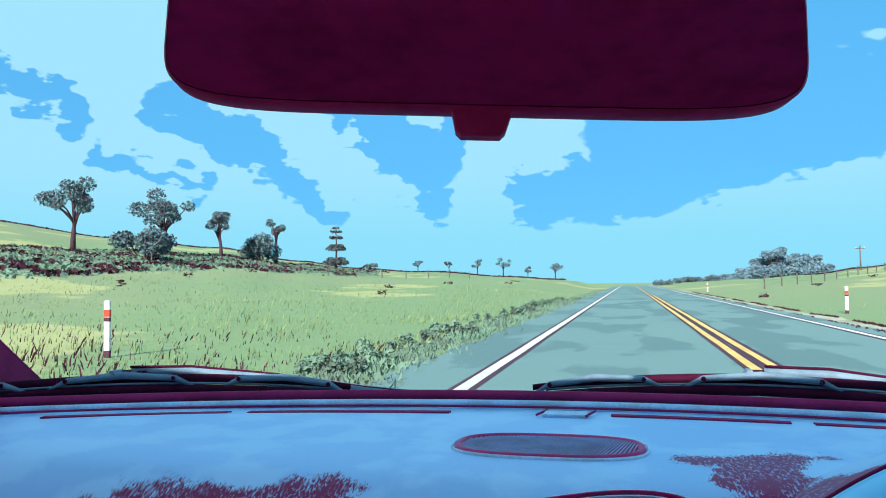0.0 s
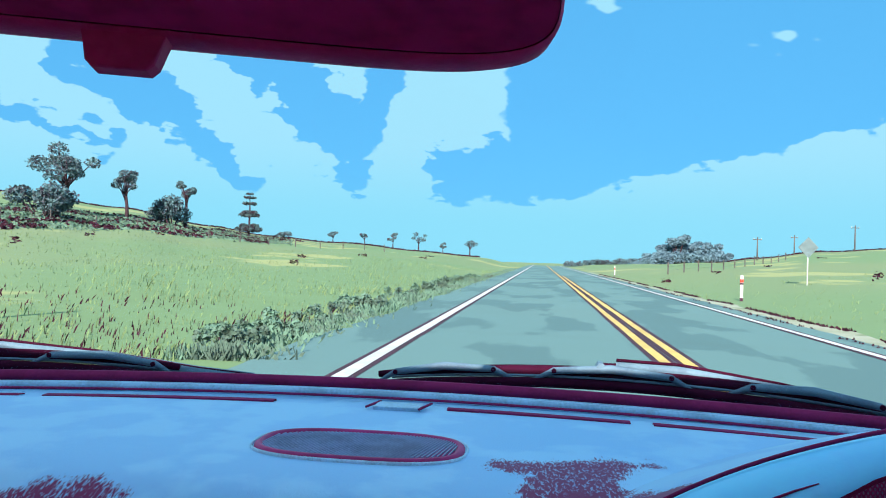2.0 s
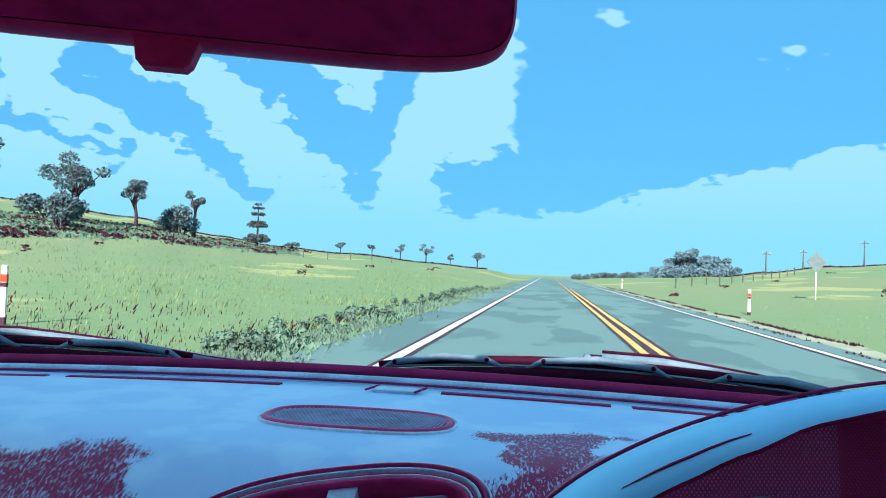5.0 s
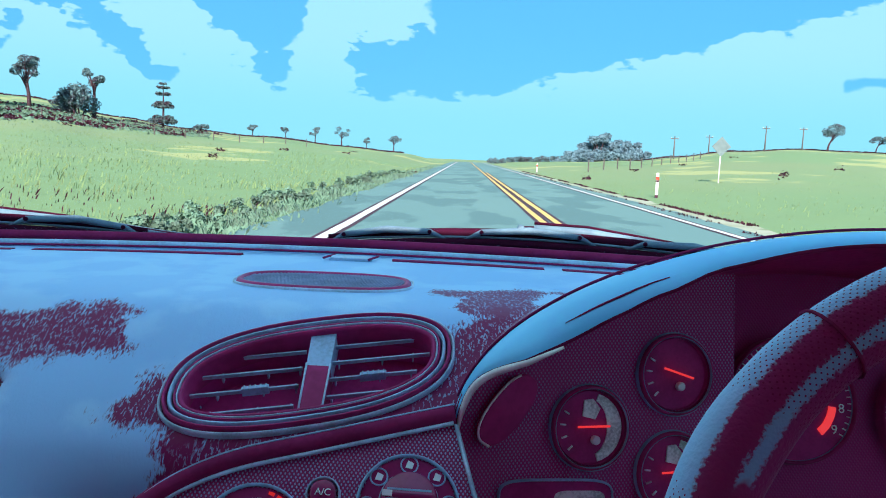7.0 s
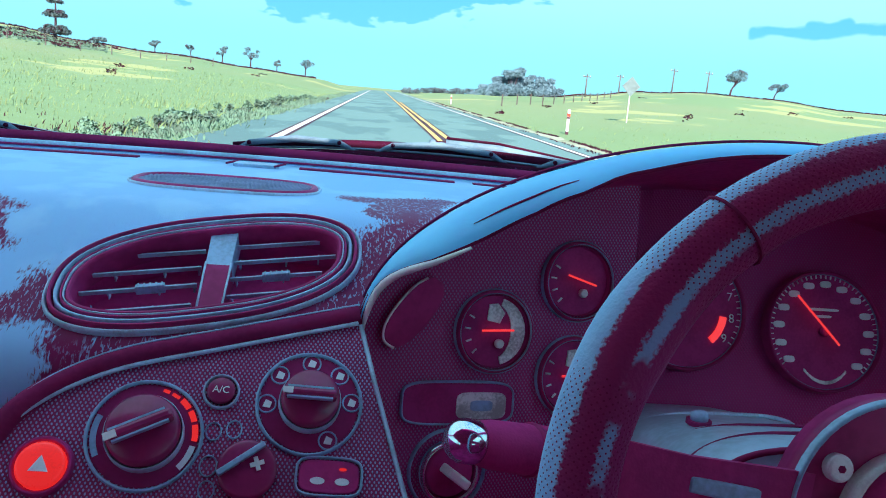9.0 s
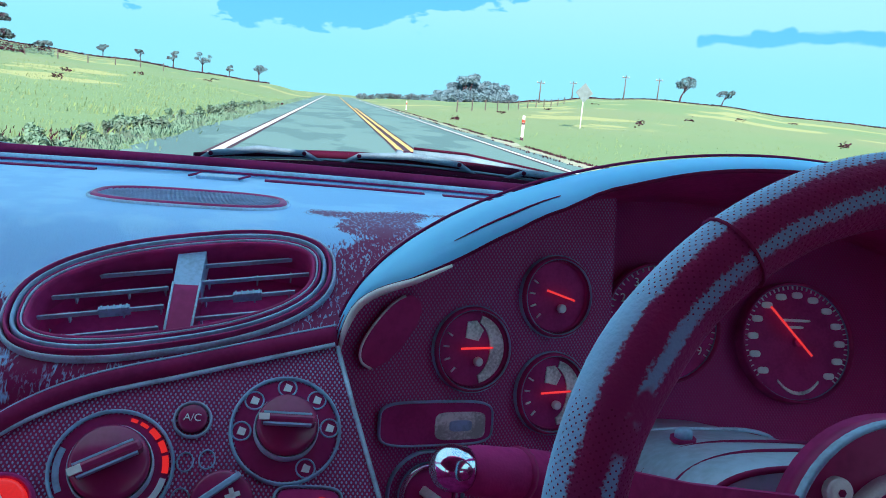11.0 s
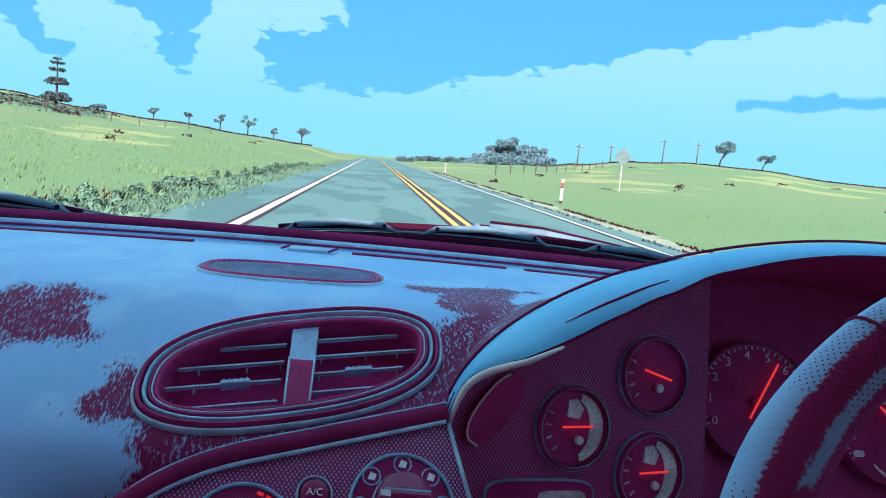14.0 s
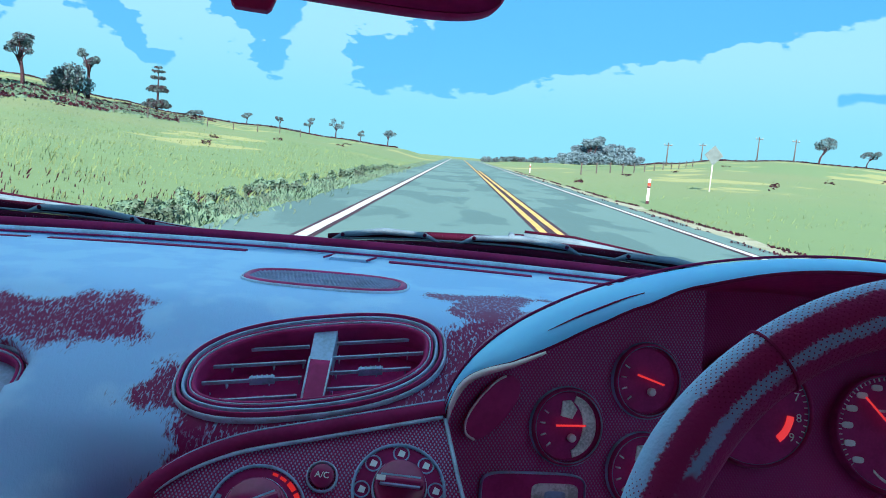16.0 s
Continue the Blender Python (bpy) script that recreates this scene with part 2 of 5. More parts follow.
def sheen_vinyl():
    """Aubergine vinyl, sky reflection painted in blue; grain breaks up the dark patches' edges."""
    m = bpy.data.materials.new("grained vinyl with painted sky reflection")
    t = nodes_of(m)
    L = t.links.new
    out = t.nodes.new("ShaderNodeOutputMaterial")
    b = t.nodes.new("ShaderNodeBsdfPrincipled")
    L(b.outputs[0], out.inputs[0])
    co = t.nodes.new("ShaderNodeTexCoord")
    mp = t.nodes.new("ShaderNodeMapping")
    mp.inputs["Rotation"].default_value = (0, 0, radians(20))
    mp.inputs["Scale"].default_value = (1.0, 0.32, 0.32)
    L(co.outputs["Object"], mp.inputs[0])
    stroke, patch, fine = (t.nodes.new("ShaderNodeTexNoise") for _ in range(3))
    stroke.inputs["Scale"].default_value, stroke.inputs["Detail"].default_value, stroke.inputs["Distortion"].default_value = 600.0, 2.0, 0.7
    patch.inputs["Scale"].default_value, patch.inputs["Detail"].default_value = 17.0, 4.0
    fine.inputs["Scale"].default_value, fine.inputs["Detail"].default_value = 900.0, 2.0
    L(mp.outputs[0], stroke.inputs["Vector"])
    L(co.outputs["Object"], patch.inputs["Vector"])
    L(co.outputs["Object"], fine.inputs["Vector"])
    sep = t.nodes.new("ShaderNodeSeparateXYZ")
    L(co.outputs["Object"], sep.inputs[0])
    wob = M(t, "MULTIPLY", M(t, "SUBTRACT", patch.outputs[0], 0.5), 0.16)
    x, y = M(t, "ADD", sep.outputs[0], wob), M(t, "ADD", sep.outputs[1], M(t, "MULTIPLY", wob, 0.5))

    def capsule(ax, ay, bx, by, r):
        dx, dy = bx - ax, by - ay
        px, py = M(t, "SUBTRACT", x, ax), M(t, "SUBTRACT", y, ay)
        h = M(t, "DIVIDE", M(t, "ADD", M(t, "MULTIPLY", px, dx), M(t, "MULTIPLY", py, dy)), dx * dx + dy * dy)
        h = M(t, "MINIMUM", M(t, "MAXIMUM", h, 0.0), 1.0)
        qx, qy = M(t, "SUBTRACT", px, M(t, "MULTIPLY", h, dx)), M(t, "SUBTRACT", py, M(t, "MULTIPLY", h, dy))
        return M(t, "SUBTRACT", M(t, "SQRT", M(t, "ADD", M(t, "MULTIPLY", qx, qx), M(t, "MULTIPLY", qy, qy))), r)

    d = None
    # dark patches where the painted reflection is left out
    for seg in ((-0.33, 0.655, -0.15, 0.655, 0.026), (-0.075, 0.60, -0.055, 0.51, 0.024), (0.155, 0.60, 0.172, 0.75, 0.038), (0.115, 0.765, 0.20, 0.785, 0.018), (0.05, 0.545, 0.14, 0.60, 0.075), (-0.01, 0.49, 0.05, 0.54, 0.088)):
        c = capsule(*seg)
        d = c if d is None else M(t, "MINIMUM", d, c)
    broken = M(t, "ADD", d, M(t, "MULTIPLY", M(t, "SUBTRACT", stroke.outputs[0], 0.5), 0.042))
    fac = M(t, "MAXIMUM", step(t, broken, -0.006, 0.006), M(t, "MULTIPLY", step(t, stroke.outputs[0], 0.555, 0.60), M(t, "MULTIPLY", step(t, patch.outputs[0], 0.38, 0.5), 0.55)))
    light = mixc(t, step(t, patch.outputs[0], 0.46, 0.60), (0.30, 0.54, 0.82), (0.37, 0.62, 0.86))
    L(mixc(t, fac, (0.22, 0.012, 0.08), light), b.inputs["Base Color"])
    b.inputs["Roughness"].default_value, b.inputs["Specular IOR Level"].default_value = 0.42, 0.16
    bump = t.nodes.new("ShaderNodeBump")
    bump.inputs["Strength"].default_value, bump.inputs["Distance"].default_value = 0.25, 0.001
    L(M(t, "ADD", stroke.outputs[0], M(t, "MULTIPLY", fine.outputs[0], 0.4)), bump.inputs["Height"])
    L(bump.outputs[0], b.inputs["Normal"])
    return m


# dash skin whose blue is painted sky reflection
toned = sheen_vinyl()
# one weave toned per panel; the dial panel's threads dimmed as if shaded
weave = weave_material(0, (0.32, 0.026, 0.12), (0.40, 0.60, 0.86))
weave_upright = weave_material(-90, (0.45, 0.042, 0.195), (0.34, 0.38, 0.58))
weave_shaded = weave_material(-90, (0.48, 0.045, 0.21), (0.44, 0.09, 0.25))


def ground_material(name, a, b_col, c_col, scales, rough=0.95, bump_d=0.05, patch=(0.56, 0.66), long=1.0):
    m = bpy.data.materials.new(name)
    t = nodes_of(m)
    L = t.links.new
    out = t.nodes.new("ShaderNodeOutputMaterial")
    b = t.nodes.new("ShaderNodeBsdfPrincipled")
    L(b.outputs[0], out.inputs[0])
    co = t.nodes.new("ShaderNodeTexCoord")
    mp = t.nodes.new("ShaderNodeMapping")
    mp.inputs["Scale"].default_value = (1.0, long, 1.0)
    L(co.outputs["Object"], mp.inputs[0])
    ns = []
    for s in scales:
        n = t.nodes.new("ShaderNodeTexNoise")
        n.inputs["Scale"].default_value, n.inputs["Detail"].default_value = s, 6.0
        L(mp.outputs[0], n.inputs["Vector"])
        ns.append(n.outputs[0])
    col = mixc(t, step(t, ns[0], 0.42, 0.6), a, b_col)
    col = mixc(t, step(t, ns[1], *patch), col, c_col)
    col = mixc(t, M(t, "MULTIPLY", ns[2], 0.35), col, tuple(x * 0.55 for x in a))
    L(col, b.inputs["Base Color"])
    b.inputs["Roughness"].default_value = rough
    b.inputs["Specular IOR Level"].default_value = 0.2
    bump = t.nodes.new("ShaderNodeBump")
    bump.inputs["Strength"].default_value, bump.inputs["Distance"].default_value = 0.4, bump_d
    L(ns[2], bump.inputs["Height"])
    L(bump.outputs[0], b.inputs["Normal"])
    return m


pasture = ground_material("summer pasture", (0.18, 0.27, 0.13), (0.225, 0.27, 0.14), (0.37, 0.38, 0.17), (0.02, 0.075, 0.9), patch=(0.575, 0.60), long=0.7)
asphalt = ground_material("worn chip-seal asphalt", (0.135, 0.235, 0.235), (0.15, 0.25, 0.245), (0.098, 0.178, 0.185), (0.12, 0.55, 40.0), 0.9, 0.004, (0.50, 0.53), 0.35)
gravel = ground_material("pale verge gravel", (0.40, 0.40, 0.31), (0.30, 0.32, 0.22), (0.17, 0.22, 0.11), (0.6, 1.5, 30.0), 0.95, 0.01)
line_white = material("worn white road paint", (0.66, 0.66, 0.66), 0.7, vary=0.12, scale=3)
line_yellow = material("worn yellow road paint", (0.72, 0.48, 0.13), 0.7, vary=0.12, scale=3)
# dark tone for drawn outlines of road paint and for post bands
seal = material("dark outline and post band colour", (0.055, 0.008, 0.028), 0.8, vary=0.2, scale=4)
bark = material("grey bark", (0.06, 0.022, 0.036), 0.9, vary=0.25, scale=3)
leaf_a = material("grey-green gum foliage", (0.105, 0.19, 0.21), 0.8, vary=0.3, scale=1.2, second=(0.05, 0.035, 0.055), specular=0.2)
leaf_d = material("blue-grey grove foliage", (0.13, 0.215, 0.27), 0.85, vary=0.2, scale=0.35, second=(0.085, 0.13, 0.175), specular=0.1)
leaf_b = material("dark pine foliage", (0.08, 0.135, 0.145), 0.8, vary=0.3, scale=1.2, second=(0.045, 0.012, 0.028), specular=0.2)
leaf_c = material("green scrub foliage", (0.12, 0.21, 0.155), 0.85, vary=0.3, scale=0.8, second=(0.075, 0.11, 0.09), specular=0.2)
blade_mat = material("tall seeding grass", (0.155, 0.225, 0.105), 0.9, vary=0.3, scale=0.7, second=(0.12, 0.16, 0.085), specular=0.1)
stem_mat = material("dark dry stems", (0.05, 0.014, 0.028), 0.9, vary=0.3, scale=0.7, specular=0.1)
post_white = material("white painted post", (0.62, 0.62, 0.60), 0.5, vary=0.12, scale=9)
post_red = material("red reflector", (0.6, 0.05, 0.03), 0.25, vary=0.1, scale=9)
timber = material("weathered grey timber", (0.12, 0.10, 0.10), 0.9, vary=0.3, scale=4)
sign_back = material("grey sign back", (0.15, 0.20, 0.22), 0.6, vary=0.15, scale=5, metal=0.2)


# ---- mesh helpers ----
def mesh_object(name, bm, mat, smooth=False):
    bmesh.ops.recalc_face_normals(bm, faces=bm.faces)
    me = bpy.data.meshes.new(name)
    bm.to_mesh(me)
    bm.free()
    if mat:
        me.materials.append(mat)
    if smooth:
        me.polygons.foreach_set("use_smooth", [True] * len(me.polygons))
    return new(name, me)


def part(name, bm, mat, parent, label="", smooth=False, m=None):
    ob = mesh_object(name, bm, mat, smooth)
    ob.parent = parent
    if m is not None:
        ob.matrix_local = m
    if label:
        tagged(ob, label)
    return ob


def thing(name, m, label, category, group="", kind=""):
    ob = new(name)
    ob.empty_display_size = 0.05
    ob.matrix_world = m
    return tagged(ob, label, category, group, kind)


def placed(c, n, up=(0, 0, 1)):
    """A pose whose z points along n, x to the right and y up the surface."""
    n = Vector(n).normalized()
    u = (Vector((1, 0, 0)) - n * n.x).normalized()
    v = n.cross(u)
    m = Matrix((u, v, n)).transposed().to_4x4()
    m.translation = Vector(c)
    return m


def oval(a, b, power=2.0, shear=0.0, n=48, cx=0.0, cy=0.0, turn=0.0):
    pts = []
    for k in range(n):
        w = 2 * math.pi * k / n
        c, s = math.cos(w), math.sin(w)
        x = a * math.copysign(abs(c) ** (2 / power), c)
        y = b * math.copysign(abs(s) ** (2 / power), s) + shear * x
        if turn:
            q = radians(turn)
            x, y = x * math.cos(q) - y * math.sin(q), x * math.sin(q) + y * math.cos(q)
        pts.append((cx + x, cy + y))
    return pts


def scaled(pts, by):
    """The outline drawn in by a distance along its own normals."""
    n, out = len(pts), []
    for k in range(n):
        (x0, y0), (x1, y1), (x, y) = pts[k - 1], pts[(k + 1) % n], pts[k]
        tx, ty = x1 - x0, y1 - y0
        d = math.hypot(tx, ty) or 1
        out.append((x - ty / d * by, y + tx / d * by))
    return out


def stack(rings, close_top=True, close_bottom=True, bm=None):
    """A skin through closed outlines given as (points, height)."""
    bm = bm or bmesh.new()
    rows = [[bm.verts.new((x, y, z)) for x, y in pts] for pts, z in rings]
    for r0, r1 in zip(rows, rows[1:]):
        n = len(r0)
        for k in range(n):
            bm.faces.new((r0[k], r0[(k + 1) % n], r1[(k + 1) % n], r1[k]))
    if close_bottom:
        bm.faces.new(rows[0][::-1])
    if close_top:
        bm.faces.new(rows[-1])
    return bm


def plate(pts, z0, z1, bevel=0.0):
    if bevel:
        return stack([(pts, z0), (pts, z1 - bevel), (scaled(pts, bevel * 0.35), z1 - bevel * 0.3), (scaled(pts, bevel), z1)])
    return stack([(pts, z0), (pts, z1)])


def bezel(outer, width, z0, z1, depth=0.01):
    """A rounded ring that follows an outline, open in the middle."""
    return stack([(outer, z0), (scaled(outer, width * 0.12), z1 * 0.7 + z0 * 0.3), (scaled(outer, width * 0.35), z1), (scaled(outer, width * 0.65), z1),
                  (scaled(outer, width * 0.9), z1 * 0.7 + z0 * 0.3), (scaled(outer, width), z0 - depth)], False, False)


def box(bm, x0, x1, y0, y1, z0, z1, m=None, bevel=0.0):
    vs = [bm.verts.new(v) for v in ((x0, y0, z0), (x1, y0, z0), (x1, y1, z0), (x0, y1, z0), (x0, y0, z1), (x1, y0, z1), (x1, y1, z1), (x0, y1, z1))]
    fs = [bm.faces.new([vs[i] for i in q]) for q in ((3, 2, 1, 0), (4, 5, 6, 7), (0, 1, 5, 4), (1, 2, 6, 5), (2, 3, 7, 6), (3, 0, 4, 7))]
    if bevel:
        es = list({e for f in fs for e in f.edges})
        got = bmesh.ops.bevel(bm, geom=es, offset=bevel, segments=2, affect="EDGES", profile=0.5)
        vs = list({v for f in got["faces"] for v in f.verts} | {v for v in vs if v.is_valid})
    if m is not None:
        bmesh.ops.transform(bm, matrix=m, verts=vs)
    return bm


def tube(path, radius, sides=10, bm=None, closed=False):
    """A round bar along points; radius may be a number or one for each point."""
    bm = bm or bmesh.new()
    pts = [Vector(p) for p in path]
    n = len(pts)
    rows, last = [], None
    for k, p in enumerate(pts):
        a = pts[(k - 1) % n] if closed or k else p
        b = pts[(k + 1) % n] if closed or k < n - 1 else p
        d = (b - a).normalized()
        side = d.cross(Vector((0, 0, 1)) if abs(d.z) < 0.9 else Vector((1, 0, 0))).normalized() if last is None else (last - d * last.dot(d)).normalized()
        last = side
        up = d.cross(side)
        r = radius[k] if isinstance(radius, (list, tuple)) else radius
        rows.append([bm.verts.new(p + (side * math.cos(w) + up * math.sin(w)) * r) for w in (2 * math.pi * j / sides for j in range(sides))])
    for k in range(n if closed else n - 1):
        r0, r1 = rows[k], rows[(k + 1) % n]
        for j in range(sides):
            bm.faces.new((r0[j], r0[(j + 1) % sides], r1[(j + 1) % sides], r1[j]))
    if not closed:
        bm.faces.new(rows[0][::-1])
        bm.faces.new(rows[-1])
    return bm


def disc(r, z0, z1, bevel=0.0, n=36, cx=0, cy=0):
    return plate(oval(r, r, 2, 0, n, cx, cy), z0, z1, bevel)


def lettering(name, text, size, mat, parent, x, y, z, turn=0.0):
    cu = bpy.data.curves.new(name, "FONT")
    cu.body, cu.size, cu.align_x, cu.align_y, cu.extrude = text, size, "CENTER", "CENTER", 0.0002
    tmp = bpy.data.objects.new(name, cu)
    scene.collection.objects.link(tmp)
    me = bpy.data.meshes.new_from_object(tmp.evaluated_get(bpy.context.evaluated_depsgraph_get()))
    bpy.data.objects.remove(tmp)
    me.materials.append(mat)
    ob = new(name, me)
    ob.parent = parent
    ob.matrix_local = pose(x, y, z, 0, 0, turn)
    return ob


def ease(a, b, x):
    x = min(1, max(0, (x - a) / (b - a)))
    return x * x * (3 - 2 * x)


def table(rows, x):
    for (x0, y0), (x1, y1) in zip(rows, rows[1:]):
        if x <= x1:
            k = max(0, (x - x0) / (x1 - x0))
            k = k * k * (3 - 2 * k)
            return y0 + (y1 - y0) * k
    return rows[-1][1]


# ---- land ----
CREST = [(-180, 1.0), (-60, 5.4), (-45, 4.5), (-36, 3.5), (-30, 2.7), (-24, 1.8), (-20, 1.3), (-15, 0.85), (-9, 0.45), (-5, 0.2), (-1, -0.32), (1.5, -0.32),
         (4, -0.1), (8, 0.05), (12, 0.35), (15, 0.7), (19, 1.2), (23, 1.5), (27, 1.35), (32, 1.0), (45, 0.4), (180, 1.0)]
RIDGE = 190.0
ROAD_Z = -0.11


def land(x, y):
    """Height of the ground: flat along the road, rising to a ridge, falling away behind it."""
    r, az = math.hypot(x, y), math.degrees(math.atan2(x, y))
    top = 1.0 + RIDGE * math.tan(radians(table(CREST, az)))
    top += 0.5 * noise.noise((az * 0.12, 3.1, 0)) * ease(3, 12, abs(az))
    if r < RIDGE:
        z = top * (ease(6, RIDGE * 1.25, r) / ease(6, RIDGE * 1.25, RIDGE))
    else:
        z = top - (r - RIDGE) * 0.06 * ease(RIDGE, RIDGE + 60, r)
        z = max(z, -9.0)
    z += 0.12 * noise.noise((x * 0.11, y * 0.11, 0)) * ease(5, 14, abs(x - 1.2))
    side = ease(5.0, 13.0, abs(x - 1.2))
    if abs(x - 1.2) < 13 and y < RIDGE + 30:
        z = z * side if y > -200 else z
    return z + ROAD_Z - 0.03 - 0.10 * ease(4.2, 6.0, abs(x - 1.0)) * (1 - ease(6.0, 12.0, abs(x - 1.0)))


def build_ground():
    bm = bmesh.new()
    radii = [0.0]
    r = 1.5
    while r < 4500:
        radii.append(r)
        r *= 1.055 if r < 260 else 1.3
    azs = [-180 + 2.0 * k for k in range(60)] + [-60 + 0.75 * k for k in range(160)] + [60 + 2.0 * k for k in range(60)]
    rows = []
    for r in radii[1:]:
        rows.append([bm.verts.new((r * math.sin(radians(a)), r * math.cos(radians(a)), land(r * math.sin(radians(a)), r * math.cos(radians(a))))) for a in azs])
    mid = bm.verts.new((0, 0, ROAD_Z - 0.03))
    n = len(azs)
    for k in range(n):
        bm.faces.new((mid, rows[0][(k + 1) % n], rows[0][k]))
    for r0, r1 in zip(rows, rows[1:]):
        for k in range(n):
            bm.faces.new((r0[k], r0[(k + 1) % n], r1[(k + 1) % n], r1[k]))
    ob = mesh_object("ground", bm, pasture, True)
    return tagged(ob, "rolling green pasture with pale seeding grass", "ground", kind="structure")


ground = build_ground()


def strip(bm, xa, xb, y0, y1, z, wave=0.0, seed=0, size=2.0, thick=0.0):
    """A band along the road; wave makes both edges uneven."""
    n = max(1, int((y1 - y0) / size))
    a, b = [], []
    for k in range(n + 1):
        y = y0 + (y1 - y0) * k / n
        da = wave * noise.noise((seed, y * 0.35, 0)) + wave * 0.6 * noise.noise((seed, y * 1.7, 5))
        db = wave * noise.noise((seed + 9, y * 0.35, 0)) + wave * 0.6 * noise.noise((seed + 9, y * 1.7, 5))
        drop = ROAD_Z - 0.06 * max(0, y - RIDGE) * ease(RIDGE, RIDGE + 60, y)
        a.append(bm.verts.new((xa + da, y, z + drop)))
        b.append(bm.verts.new((xb + db, y, z + drop)))
    for k in range(n):
        bm.faces.new((a[k], b[k], b[k + 1], a[k + 1]))
    if thick:
        lo = [bm.verts.new((v.co.x - 0.05, v.co.y, v.co.z - thick)) for v in a], [bm.verts.new((v.co.x + 0.05, v.co.y, v.co.z - thick)) for v in b]
        for k in range(n):
            bm.faces.new((lo[0][k], a[k], a[k + 1], lo[0][k + 1]))
            bm.faces.new((b[k], lo[1][k], lo[1][k + 1], b[k + 1]))
    return bm


ROAD_L, ROAD_R = -2.85, 5.25
road = tagged(mesh_object("road", strip(bmesh.new(), ROAD_L, ROAD_R, -60, 230, 0.0, 0.22, 2, 0.5, 0.14), asphalt), "grey chip-sealed two-lane country road", "road", kind="structure")
verge = tagged(mesh_object("verge", strip(bmesh.new(), ROAD_R - 0.3, ROAD_R + 0.55, 2, 90, -0.012, 0.35, 7, 0.6, 0.1), gravel), "pale gravel edge beside the asphalt", "verge", kind="structure")


def road_line(name, xc, width, y0, y1, mat, label):
    ob = tagged(mesh_object(name, strip(bmesh.new(), xc - width / 2, xc + width / 2, y0, y1, 0.009, 0.012, xc * 3, 1.0), mat), label, "road marking", kind="structure")
    # drawn dark outline of the paint, added as a wider strip
    part("dark_outline", strip(bmesh.new(), xc - width / 2 - 0.07, xc + width / 2 + 0.07, y0, y1, 0.005, 0.014, xc * 3 + 4, 1.0), seal, ob)
    return ob


road_line("edge_line", -1.66, 0.15, -50, 215, line_white, "solid white edge line with drawn dark outlines")
road_line("centre_line", 1.57, 0.12, -50, 215, line_yellow, "solid yellow centre line of a no-passing pair")
road_line("centre_line", 1.83, 0.12, -50, 60, line_yellow, "solid yellow centre line of a no-passing pair")
road_line("edge_line", 4.58, 0.13, -50, 215, line_white, "thin white edge line beside the far verge")


def at(az, r, sink=0.0):
    x, y = r * math.sin(radians(az)), r * math.cos(radians(az))
    return Vector((x, y, land(x, y) - sink))


def leaves(rng, blobs, count, size, flat=0.7):
    """Many small leaf sprays scattered through lumps of a crown."""
    bm = bmesh.new()
    total = sum(b[1] ** 2 for b in blobs)
    for c, r in blobs:
        for _ in range(int(count * r * r / total) + 1):
            d = Vector((rng.gauss(0, 1), rng.gauss(0, 1), rng.gauss(0, 1))).normalized() * r * (0.55 + 0.5 * rng.random())
            d.z *= flat
            p = Vector(c) + d
            s = size * (0.6 + 0.8 * rng.random())
            q = Euler((rng.uniform(-1.2, 1.2), rng.uniform(-1.2, 1.2), rng.uniform(0, 6.3))).to_matrix()
            corners = [q @ Vector(v) * s for v in ((-1, -0.5, 0), (0.1, -0.75, 0.15), (1, 0.1, 0), (0.2, 0.8, -0.15), (-0.8, 0.5, 0.1))]
            bm.faces.new([bm.verts.new(p + v) for v in corners])
    return bm


def tree(rng, where, height, spread, name, label, mat, count=420, trunk_share=0.4, lumps=9, leaf=0.32, lean=0.0, group=""):
    ob = thing(name, Matrix.Translation(where), label, "tree", group)
    fork = height * trunk_share
    bm = bmesh.new()
    base_r = height * 0.034
    tube([(0, 0, -0.4), (lean * 0.3, 0, fork * 0.5), (lean, 0.05, fork), (lean * 1.1, 0, height * 0.8)], [base_r * 1.3, base_r, base_r * 0.7, base_r * 0.2], 7, bm)
    blobs = []
    for k in range(lumps):
        w = 2 * math.pi * (k + 0.6 * rng.random()) / lumps
        d = spread * (0.25 + 0.75 * rng.random())
        h = fork + (height - fork) * (0.25 + 0.72 * rng.random() * (1.15 - 0.5 * d / spread))
        tip = Vector((lean + d * math.cos(w), d * math.sin(w), h))
        tube([(lean, 0, fork * (0.7 + 0.4 * rng.random())), (lean + tip.x * 0.4, tip.y * 0.4, fork + (h - fork) * 0.45), tip], [base_r * 0.55, base_r * 0.35, base_r * 0.12], 5, bm)
        blobs.append((tip, spread * (0.26 + 0.2 * rng.random())))
    part("trunk", bm, bark, ob, smooth=True)
    part("crown", leaves(rng, blobs, count * 4, leaf * 0.46), mat, ob)
    return ob


def pine(rng, where, height, spread, label):
    ob = thing("pine_tree", Matrix.Translation(where), label, "tree")
    part("trunk", tube([(0, 0, -0.4), (0.1, 0, height * 0.5), (0, 0, height * 0.95)], [height * 0.03, height * 0.02, 0.05], 7), bark, ob, smooth=True)
    blobs = []
    for level, (h, w) in enumerate(((0.12, 1.0), (0.2, 0.8), (0.45, 0.75), (0.52, 0.6), (0.72, 0.55), (0.86, 0.45), (0.95, 0.3))):
        for k in range(4):
            a = 1.6 * k + level
            blobs.append(((spread * w * 0.6 * math.cos(a), spread * w * 0.6 * math.sin(a), height * h), spread * w * 0.42))
    part("crown", leaves(rng, blobs, 3600, 0.17, 0.45), leaf_b, ob)
    return ob


